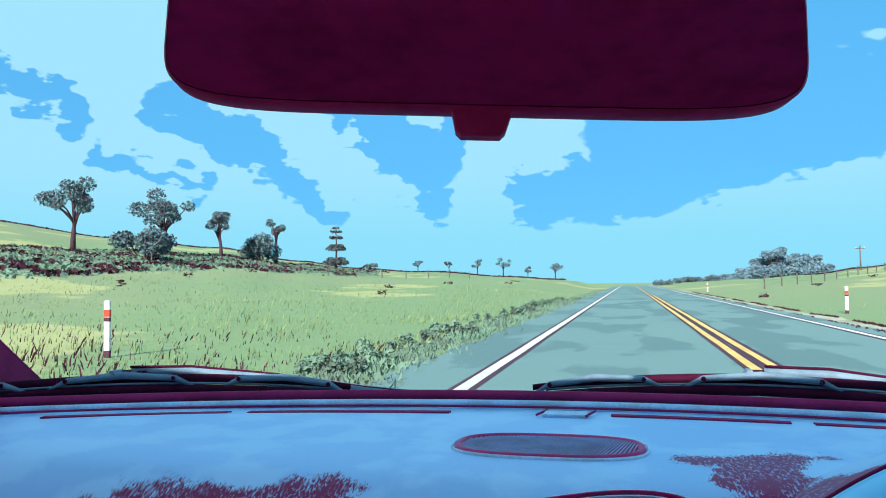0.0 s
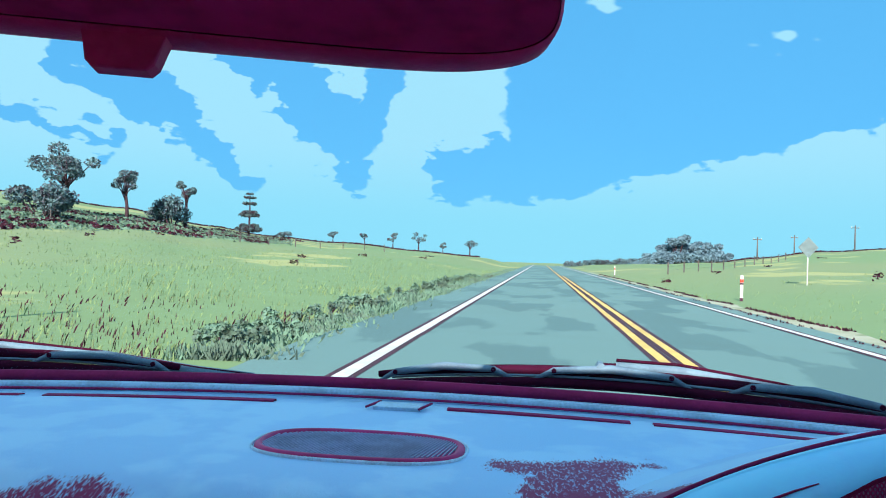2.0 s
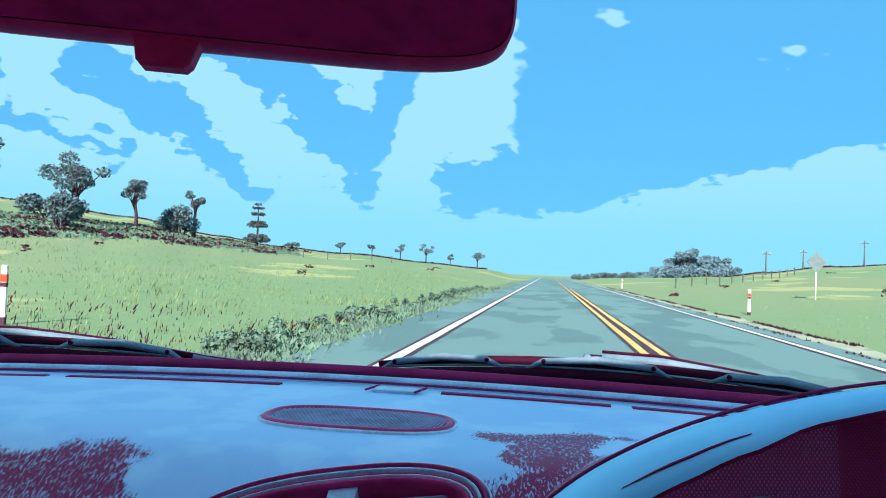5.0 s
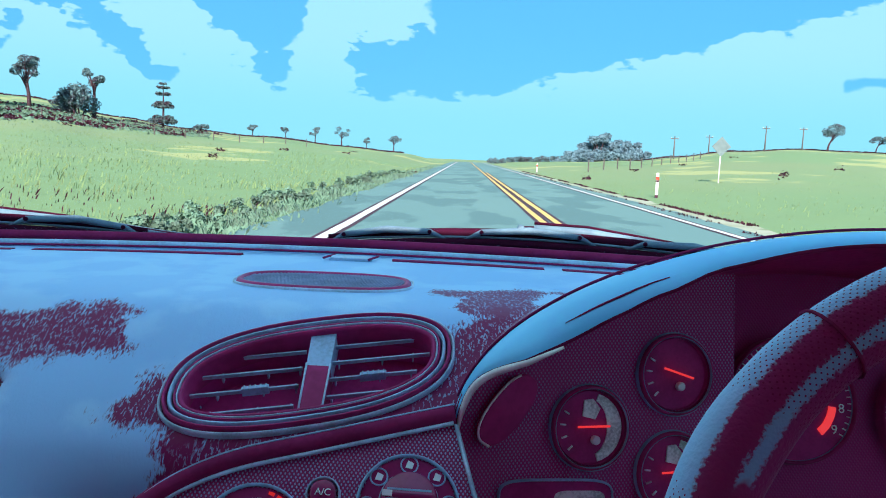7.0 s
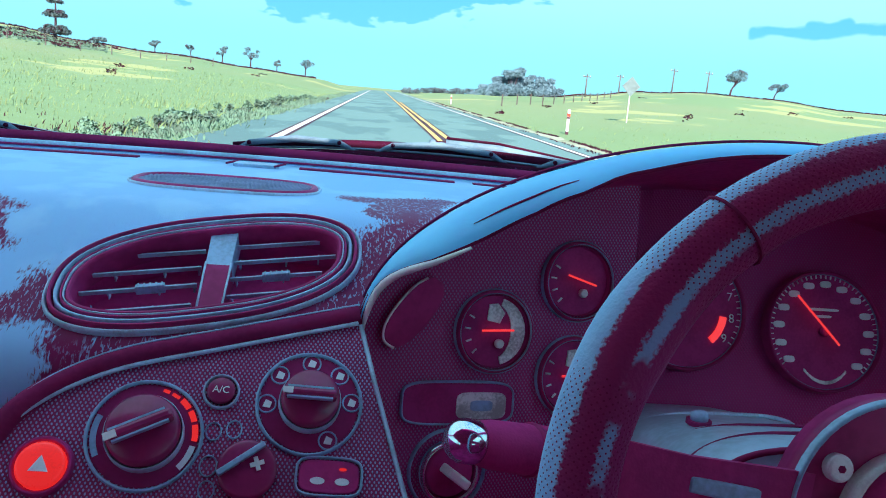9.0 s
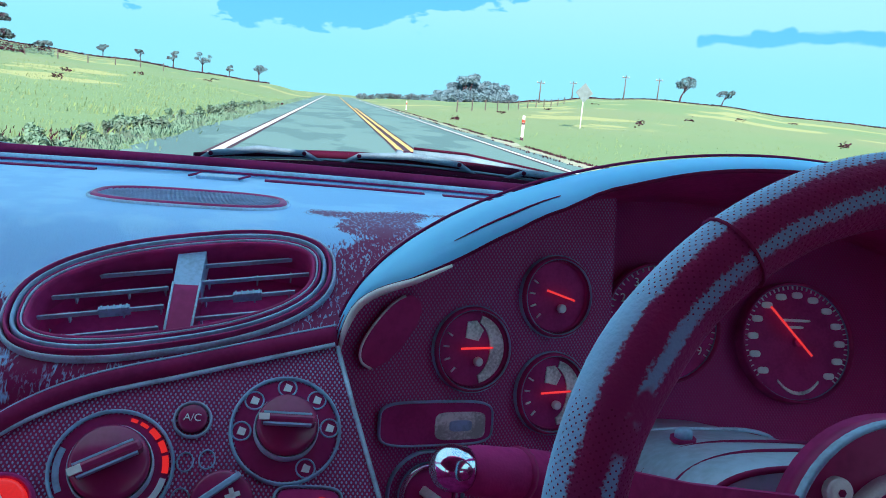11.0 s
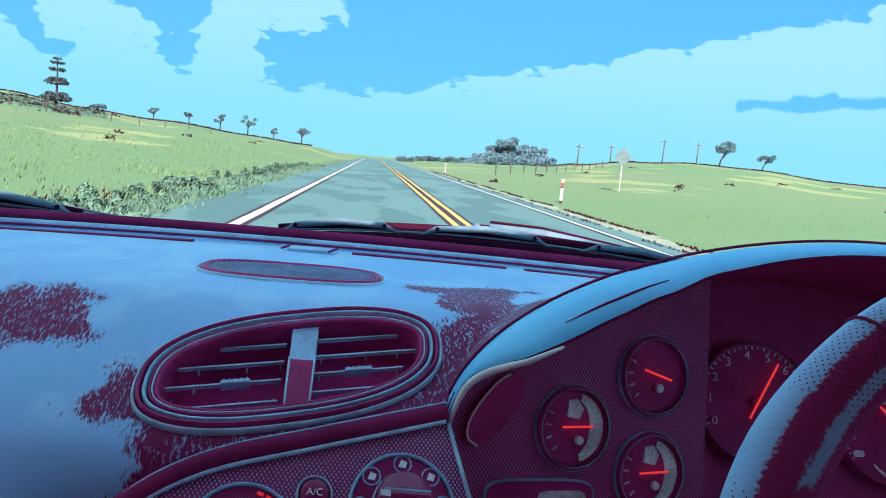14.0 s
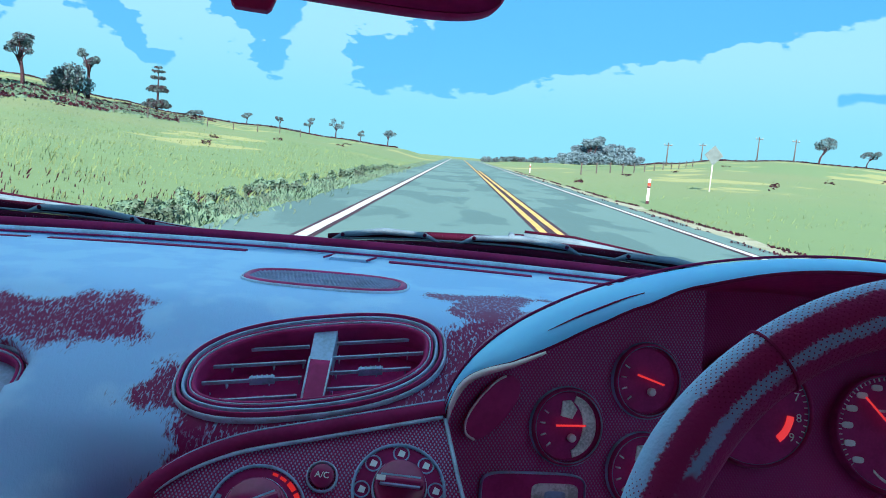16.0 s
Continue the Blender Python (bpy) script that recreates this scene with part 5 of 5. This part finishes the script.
def large_dial(x, z, r, name, label, numbers, size, start, span, needle_turn, reading):
    y = 0.722 - (0.34 / -0.94) * 0 + 0.362 * (z - 0.79)
    ob = thing(name, placed((x, y - 0.012, z), DIAL_N), label, "gauge", "large dials")
    part("rim", bezel(oval(r, r, 2, n=56), 0.004, -0.008, 0.004, 0.004), shroud_mat, ob, "dark bezel ring", True)
    part("rim_line", bezel(oval(r - 0.0035, r - 0.0035, 2, n=56), 0.0007, -0.006, 0.0010, 0.001), rib_mat, ob, "", True)
    part("face", disc(r - 0.003, -0.004, -0.001, n=48), face_mat, ob, "dark dial face")
    k = 0
    for text in numbers:
        a = radians(start - span * k / (len(numbers) - 1))
        px, py = (r - 0.0125) * math.cos(a), (r - 0.0125) * math.sin(a)
        if text and reading:
            lettering("number", text, size, mark_mat, ob, px, py, 0.0)
        else:
            part("number", plate(oval(0.0050, 0.0029, 3, 0, 14, px, py), -0.001, 0.0003), mark_mat, ob)
        k += 1
    for j in range((len(numbers) - 1) * 4 + 1):
        a = start - span * j / ((len(numbers) - 1) * 4)
        part("tick", box(bmesh.new(), r - 0.0075, r - 0.0045, -0.0004, 0.0004, -0.001, 0.0003, pose(0, 0, 0, 0, 0, a)), mark_mat, ob)
    part("needle", box(bmesh.new(), -0.016, r - 0.014, -0.0009, 0.0009, 0.0045, 0.006, pose(0, 0, 0, 0, 0, needle_turn), 0.0004), needle_mat, ob, "red needle")
    part("cap", disc(0.0045, 0.0, 0.0042, 0.001, 24), black, ob)
    return ob


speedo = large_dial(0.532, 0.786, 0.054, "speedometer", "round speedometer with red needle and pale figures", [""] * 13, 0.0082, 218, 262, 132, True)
for y, w in ((0.019, 0.014), (0.013, 0.007)):
    part("printed_bar", plate(oval(w, 0.0012, 4, 0, 16, 0.0, y), -0.001, 0.0002), mark_mat, speedo)
# pale arc painted as the speedometer's lens reflection
part("lower_sheen", plate([(0.03 * math.cos(radians(a)), 0.046 * math.sin(radians(a))) for a in range(230, 311, 10)] + [(0.03 * math.cos(radians(a)), 0.043 * math.sin(radians(a))) for a in range(310, 229, -10)], -0.001, 0.0004), sheen_screen_mat, speedo, "lens reflection painted as a pale lower arc")
tach = large_dial(0.407, 0.797, 0.053, "rev_counter", "round rev counter numbered to nine with red zone", ["0", "1", "2", "3", "4", "5", "6", "7", "8", "9"], 0.0105, 205, 240, 60, True)
n_red = 8
zone = [(0.036 * math.cos(radians(-8 - 42 * j / n_red)), 0.036 * math.sin(radians(-8 - 42 * j / n_red))) for j in range(n_red + 1)] + [(0.030 * math.cos(radians(-50 + 42 * j / n_red)), 0.030 * math.sin(radians(-50 + 42 * j / n_red))) for j in range(n_red + 1)]
part("red_zone", plate(zone[::-1], -0.001, 0.0006), needle_mat, tach, "red warning arc")


# ---- car: steering ----
WHEEL_M = placed((0.373, 0.361, 0.798), (0, -math.cos(radians(14)), math.sin(radians(14))))


def build_wheel():
    ob = thing("steering_wheel", WHEEL_M, "three-spoke sports steering wheel with perforated leather rim", "steering wheel")
    R, r = 0.1552, 0.0158
    bm = bmesh.new()
    rows = []
    n, sides = 120, 18
    for k in range(n):
        a = 2 * math.pi * k / n
        swell = 1.0 + 0.07 * math.exp(-((math.degrees(a) - 150) / 9) ** 2) + 0.07 * math.exp(-((math.degrees(a) - 30) / 9) ** 2)
        rows.append([bm.verts.new(((R + r * swell * math.cos(b)) * math.cos(a), (R + r * swell * math.cos(b)) * math.sin(a), r * swell * math.sin(b))) for b in (2 * math.pi * j / sides for j in range(sides))])
    for k in range(n):
        for j in range(sides):
            bm.faces.new((rows[k][j], rows[(k + 1) % n][j], rows[(k + 1) % n][(j + 1) % sides], rows[k][(j + 1) % sides]))
    rim = part("rim", bm, leather, ob, "dark perforated leather rim with painted light bands", True)
    for a in (128, 52, 232, 308):
        ca, sa = math.cos(radians(a)), math.sin(radians(a))
        loop = [((R + (r + 0.0006) * math.cos(b)) * ca, (R + (r + 0.0006) * math.cos(b)) * sa, (r + 0.0006) * math.sin(b)) for b in (2 * math.pi * j / 20 for j in range(20))]
        part("stitched_seam", tube(loop, 0.0008, 5, closed=True), rubber, rim)
    hole = bmesh.new()
    for k in range(230):
        a = radians(60 + 130 * k / 230)
        for j in range(13):
            b = radians(10 + 13 * j + (6 if k % 2 else 0))
            q = Vector(((R + (r + 0.0003) * math.cos(b)) * math.cos(a), (R + (r + 0.0003) * math.cos(b)) * math.sin(a), (r + 0.0003) * math.sin(b)))
            nrm = Vector((math.cos(b) * math.cos(a), math.cos(b) * math.sin(a), math.sin(b)))
            u = Vector((-math.sin(a), math.cos(a), 0))
            v = nrm.cross(u)
            hole.faces.new([hole.verts.new(q + (u * math.cos(w) + v * math.sin(w)) * 0.00045) for w in (0, 1.05, 2.1, 3.14, 4.19, 5.24)])
    part("perforated_skin", hole, rubber, rim, "rows of tiny holes")
    for a in (171, 9, 270):
        ca, sa = math.cos(radians(a)), math.sin(radians(a))
        bm = bmesh.new()
        v0, v1 = Vector((ca, sa, 0)), Vector((-sa, ca, 0))
        sec = [(0.150, 0.014, -0.002), (0.105, 0.0115, -0.014), (0.045, 0.014, -0.022)]
        rings = []
        for d, w, z in sec:
            rings.append([bm.verts.new(v0 * d + v1 * s * w + Vector((0, 0, z + h))) for s, h in ((-1, -0.002), (1, -0.002), (1, 0.002), (-1, 0.002))])
        for r0, r1 in zip(rings, rings[1:]):
            for j in range(4):
                bm.faces.new((r0[j], r0[(j + 1) % 4], r1[(j + 1) % 4], r1[j]))
        bm.faces.new(rings[0])
        bm.faces.new(rings[-1][::-1])
        sp = part("spoke", bm, black, ob, "flat dark metal spoke")
        part("spoke_slot", box(bmesh.new(), 0.072, 0.104, -0.0035, 0.0035, 0.0, 0.0045, pose(0, 0, -0.016, 0, 0, a), 0.0012), slate, sp)
    part("hub_plate", plate(oval(0.056, 0.056, 2, n=48), -0.034, -0.020, 0.003), shroud_mat, ob, "dark slate boss plate", True)
    part("hub_collar", bezel(oval(0.0555, 0.0555, 2, n=48), 0.003, -0.022, -0.0175, 0.0), slate, ob, "slate collar", True)
    part("hub_ring", bezel(oval(0.033, 0.033, 2, n=48), 0.0035, -0.020, -0.010, 0.0), bright_rim, ob, "bright horn ring", True)
    part("horn_pad", stack([(oval(0.030, 0.030, 2, n=40), -0.020), (oval(0.029, 0.029, 2, n=40), -0.010), (oval(0.020, 0.020, 2, n=40), -0.006)]), black, ob, "dark round horn pad", True)
    for k in range(6):
        a = radians(144 + 60 * k)
        b = part("bolt", disc(0.0062, -0.021, -0.015, 0.0015, 20, 0.0415 * math.cos(a), 0.0415 * math.sin(a)), bright_rim, ob, "bright socket bolt")
        part("socket", disc(0.0018, -0.0152, -0.0145, 0, 6, 0.0415 * math.cos(a), 0.0415 * math.sin(a)), rubber, b)
    return ob


build_wheel()


def column():
    ob = thing("column_shroud", Matrix.Identity(4), "smooth steering column shroud with its upper half painted lit", "steering column")
    cx, cz, hw, hh = 0.397, 0.734, 0.082, 0.047
    sq = lambda v: math.copysign(abs(v) ** 0.62, v)

    def shell(w0, w1, steps):
        bm = bmesh.new()
        rows = []
        for y, k in ((0.462, 0.84), (0.468, 0.93), (0.485, 0.985), (0.52, 1.0), (0.62, 1.0), (0.70, 1.0)):
            rows.append([bm.verts.new((cx + hw * k * sq(math.cos(w)), y, cz - 0.33 * (y - 0.5) + hh * k * sq(math.sin(w)))) for w in (w0 + (w1 - w0) * j / steps for j in range(steps + 1))])
        for r0, r1 in zip(rows, rows[1:]):
            for j in range(steps):
                bm.faces.new((r0[j], r0[j + 1], r1[j + 1], r1[j]))
        bm.faces.new(rows[0])
        return bm

    # upper half painted as lit, lower half left in dark plastic
    part("upper_cover", shell(0.0, math.pi, 28), cover_mat, ob, "upper half painted in its lit grey-blue", True)
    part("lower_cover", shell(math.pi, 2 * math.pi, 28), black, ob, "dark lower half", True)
    edge = [(cx + hw * 0.90 * sq(math.cos(w)), 0.4625, cz + 0.0125 + hh * 0.90 * sq(math.sin(w))) for w in (math.pi * j / 28 for j in range(29))]
    part("front_edge", tube(edge, 0.0018, 6), rubber, ob, "dark moulding line", True)
    for y0, lift, r, mat in ((0.50, 1.012, 0.0012, rubber), (0.54, 1.012, 0.0012, rubber), (0.612, 1.01, 0.0016, trim_mat)):
        rib = [(cx + hw * lift * sq(math.cos(w)), y0 + 0.012 * math.cos(w), cz - 0.33 * (y0 - 0.5) + hh * lift * sq(math.sin(w))) for w in (math.pi * (0.06 + 0.88 * j / 24) for j in range(25))]
        part("cover_line", tube(rib, r, 6), mat, ob, "moulded line across the cover", True)
    part("inner_arc", tube([(cx + 0.05 + 0.055 * math.cos(w), 0.459, cz - 0.012 + 0.05 * math.sin(w)) for w in (math.pi * (0.2 + 0.75 * j / 20) for j in range(21))], 0.0022, 6), shroud_mat, ob, "", True)
    knob = part("reset_knob", stack([(oval(0.006, 0.005, 2, n=20), 0.0), (oval(0.0058, 0.0048, 2, n=20), 0.005), (oval(0.0035, 0.003, 2, n=20), 0.007)]), slate, ob, "small domed knob on the shroud", True, pose(0.352, 0.545, 0.767))
    part("knob_base", plate(oval(0.008, 0.006, 3, n=24), -0.002, 0.001), shroud_mat, knob)


column()


# ---- car: mirror, wipers, shell ----
def build_mirror():
    m = pose(0.019, 0.418, 1.1095, 84, 0, 12.9) @ pose(0, 0, 0, 0, 0, -2.3)
    ob = thing("rear_view_mirror", m, "wide dark rear-view mirror with rounded ends and a dipping tab", "mirror")
    out = oval(0.1238, 0.0385, 6.0, 0, 96, -0.0002, -0.001)
    part("housing", stack([(scaled(out, 0.02), -0.034), (scaled(out, 0.006), -0.024), (out, -0.006), (out, 0.003), (scaled(out, 0.0012), 0.0046)], False), black, ob, "dark moulded housing", True)
    gl = bpy.data.materials.new("tinted mirror glass")
    t = nodes_of(gl)
    b = t.nodes.new("ShaderNodeBsdfPrincipled")
    b.inputs["Base Color"].default_value, b.inputs["Metallic"].default_value, b.inputs["Roughness"].default_value = (0.92, 0.88, 0.90, 1), 1.0, 0.03
    t.links.new(b.outputs[0], t.nodes.new("ShaderNodeOutputMaterial").inputs[0])
    part("mirror_glass", plate(scaled(out, 0.0016), 0.003, 0.0048), gl, ob, "reflecting glass that mirrors the maroon lining")
    tab = [(-0.0125, -0.038), (-0.0105, -0.0475), (-0.0085, -0.0495), (0.0065, -0.0495), (0.0085, -0.0475), (0.0115, -0.038)]
    part("dipping_tab", plate(tab, -0.004, 0.003, 0.001), black, ob, "small tab under the housing")
    part("stem", tube([(0, 0.02, -0.03), (0, 0.06, -0.05), (0, 0.085, -0.03)], 0.009, 12), black, ob, smooth=True)
    return ob


build_mirror()


def build_wiper(x0, x1, lift, label):
    ob = thing("windscreen_wiper", Matrix.Identity(4), label, "wiper", "windscreen wipers")
    rise = lambda s: 0.868 + lift * math.sin(math.pi * min(1, max(0, s))) ** 0.7
    deep_y = lambda x: cowl_y(x) + 0.055
    P = lambda s, dz=0.0, dy=0.0: Vector((x0 + (x1 - x0) * s, deep_y(x0 + (x1 - x0) * s) + dy, rise(s) + dz))
    part("rubber_blade", tube([P(k / 14, -0.008, -0.012) for k in range(15)], 0.006, 6), blade_dark, ob, smooth=True)
    spine = part("spine", tube([P(0.02 + 0.96 * k / 14, 0.003) for k in range(15)], [0.004 + 0.004 * math.sin(math.pi * k / 14) for k in range(15)], 6), blade_dark, ob, "dark spine of the blade", True)
    # thin tube painted as the highlight along the spine
    part("spine_highlight", tube([P(0.05 + 0.90 * k / 14, -0.001, -0.006 - 0.005 * math.sin(math.pi * (0.05 + 0.9 * k / 14))) for k in range(15)], 0.0016, 6), wiper_mat, spine, "highlight painted as a slate strip", True)
    for s0, s1 in ((0.02, 0.30), (0.34, 0.64), (0.70, 0.98)):
        mid = (s0 + s1) / 2
        line = [P(s0, -0.005, -0.012), P(s0 + 0.04, 0.006, -0.014), P(mid, 0.010, -0.012), P(s1 - 0.04, 0.006, -0.014), P(s1, -0.005, -0.012)]
        part("yoke", tube(line, [0.002, 0.004, 0.0052, 0.004, 0.002], 6), wiper_mat, spine, "weathered slate yoke", True)
        for e in (1, 3):
            part("rivet", disc(0.0028, 0.0, 0.002, 0.0006, 12), blade_dark, spine, m=Matrix.Translation(line[e] + Vector((0, -0.003, 0))) @ pose(0, 0, 0, 90, 0, 0))
    arm_line = [P(0.5, 0.014, -0.004), P(0.62, 0.012, 0.004), P(0.8, 0.002, 0.016), P(1.0, -0.006, 0.02), P(1.12, -0.014, 0.02)]
    arm = part("arm", tube(arm_line, [0.005, 0.007, 0.009, 0.011, 0.012], 8), wiper_mat, ob, "tapered slate wiper arm", True)
    part("arm_edge", tube([p + Vector((0, -0.003, 0.006 + 0.001 * k)) for k, p in enumerate(arm_line)], 0.0018, 6), blade_dark, arm, "dark upper edge", True)
    part("pivot_nut", tube([P(0.47, 0.012, -0.016), P(0.47, 0.012, 0.004)], 0.005, 6), wiper_mat, arm, "grey hexagon nut")
    part("clip", box(bmesh.new(), -0.02, 0.02, -0.006, 0.006, -0.005, 0.007, Matrix.Translation(P(0.5, 0.008)), 0.002), blade_dark, arm)
    return ob


build_wiper(-0.82, -0.27, 0.017, "wiper blade and arm lying along the glass foot")
build_wiper(-0.06, 0.50, 0.017, "wiper blade and arm lying along the glass foot")


def build_shell():
    ob = thing("car_shell", Matrix.Identity(4), "unseen coupe cabin shell lined in bright maroon, with pillars and roof", "car body")
    bm = bmesh.new()
    # roof with a curved front edge, unseen and widened to shade the dash
    rows = []
    for y in (0.40, 0.2, 0.0, -0.4, -0.9, -1.4):
        rows.append([bm.verts.new((x, y + (0.05 * (1 - (x / 0.68) ** 2) if y > 0.25 else 0), 1.175 + 0.02 * (1 - (x / 0.68) ** 2) - (0.06 if y < -0.8 else 0))) for x in (-0.68 + 0.11333 * k for k in range(13))])
    for r0, r1 in zip(rows, rows[1:]):
        for k in range(12):
            bm.faces.new((r0[k], r0[k + 1], r1[k + 1], r1[k]))
    got = bmesh.ops.solidify(bm, geom=bm.faces[:], thickness=0.03)
    part("roof", bm, cabin_mat, ob, "unseen maroon roof, widened to keep sun out")
    for s in (-1, 1):
        # pillars thickened to keep sun off the dash
        part("pillar", tube([(s * 0.74, 0.90, 0.85), (s * 0.71, 0.72, 0.96), (s * 0.68, 0.54, 1.08), (s * 0.66, 0.38, 1.18)], [0.05, 0.05, 0.045, 0.04], 10), cabin_mat, ob, "maroon windscreen pillar, thickened to block sun", True)
        part("roof_rail", tube([(s * 0.675, 0.40, 1.175), (s * 0.675, -0.4, 1.18), (s * 0.66, -1.4, 1.12)], 0.04, 8), cabin_mat, ob)
        bm = bmesh.new()
        box(bm, s * 0.76 - 0.03, s * 0.76 + 0.03, -1.4, 0.95, 0.18, 0.865, bevel=0.015)
        part("door_panel", bm, cabin_mat, ob, "maroon door lining")
        bm = bmesh.new()
        box(bm, s * 0.69 - 0.03, s * 0.69 + 0.03, -0.62, -0.50, 0.85, 1.18)
        box(bm, s * 0.69 - 0.03, s * 0.69 + 0.03, -1.42, -1.25, 0.85, 1.18)
        part("rear_pillar", bm, cabin_mat, ob)
    corner = bmesh.new()
    v = [corner.verts.new(p) for p in ((-0.745, 1.045, 0.86), (-0.745, 0.84, 0.86), (-0.745, 0.84, 1.028), (-0.70, 1.045, 0.86), (-0.70, 0.84, 0.86), (-0.70, 0.84, 1.028))]
    for q in ((0, 2, 1), (3, 4, 5), (0, 3, 5, 2), (1, 2, 5, 4), (0, 1, 4, 3)):
        corner.faces.new([v[i] for i in q])
    part("mirror_corner", corner, rubber, ob, "dark triangular trim at the pillar foot")
    part("roof_skin", box(bmesh.new(), -0.66, 0.66, -1.40, 0.36, 1.206, 1.216, None, 0.004), skin_mat, ob, "dark painted roof")
    for s in (-1, 1):
        part("door_skin", box(bmesh.new(), s * 0.80 - 0.008, s * 0.80 + 0.008, -1.44, 0.98, 0.16, 0.86, None, 0.004), skin_mat, ob, "dark painted door")
    part("tail_skin", box(bmesh.new(), -0.76, 0.76, -1.466, -1.456, 0.15, 1.12), skin_mat, ob, "dark painted tail")
    # unseen wall closes off the rear window to keep the mirror dark
    part("rear_bulkhead", box(bmesh.new(), -0.78, 0.78, -1.45, -1.4, 0.15, 1.2), cabin_mat, ob)
    part("cabin_floor", box(bmesh.new(), -0.78, 0.78, -1.45, 1.0, 0.14, 0.18), cabin_mat, ob)
    part("firewall", box(bmesh.new(), -0.76, 0.76, 1.05, 1.09, 0.14, 0.80), cabin_mat, ob)
    # cowl under the wipers
    bm = bmesh.new()
    rows = []
    for d, z in ((0.0, 0.858), (0.05, 0.850), (0.12, 0.835), (0.16, 0.78)):
        rows.append([bm.verts.new((x, cowl_y(x) + d, z)) for x in (-0.78 + 0.06 * k for k in range(27))])
    for r0, r1 in zip(rows, rows[1:]):
        for k in range(26):
            bm.faces.new((r0[k], r0[k + 1], r1[k + 1], r1[k]))
    part("cowl", bm, wiper_mat, ob, "grey weathered cowl below the wipers", True)


build_shell()


def build_windscreen():
    gm = bpy.data.materials.new("clear windscreen glass")
    t = nodes_of(gm)
    L = t.links.new
    mix = t.nodes.new("ShaderNodeMixShader")
    mix.inputs[0].default_value = 0.012
    clear = t.nodes.new("ShaderNodeBsdfTransparent")
    clear.inputs[0].default_value = (0.97, 0.985, 0.985, 1)
    gloss = t.nodes.new("ShaderNodeBsdfGlossy")
    gloss.inputs["Roughness"].default_value = 0.02
    L(clear.outputs[0], mix.inputs[1])
    L(gloss.outputs[0], mix.inputs[2])
    L(mix.outputs[0], t.nodes.new("ShaderNodeOutputMaterial").inputs[0])
    bm = bmesh.new()
    rows = []
    for j in range(9):
        s = j / 8
        rows.append([bm.verts.new((x * (1 - 0.13 * s), (cowl_y(x)) * (1 - s) + (0.36 - 0.1 * x * x) * s, 0.870 + 0.32 * s + 0.03 * math.sin(math.pi * s))) for x in (-0.70 + 0.07 * k for k in range(21))])
    for r0, r1 in zip(rows, rows[1:]):
        for k in range(20):
            bm.faces.new((r0[k], r0[k + 1], r1[k + 1], r1[k]))
    ob = tagged(mesh_object("windscreen", bm, gm, True), "clear curved windscreen glass above the dashboard", "windscreen", kind="structure")
    ob.visible_shadow = False


build_windscreen()
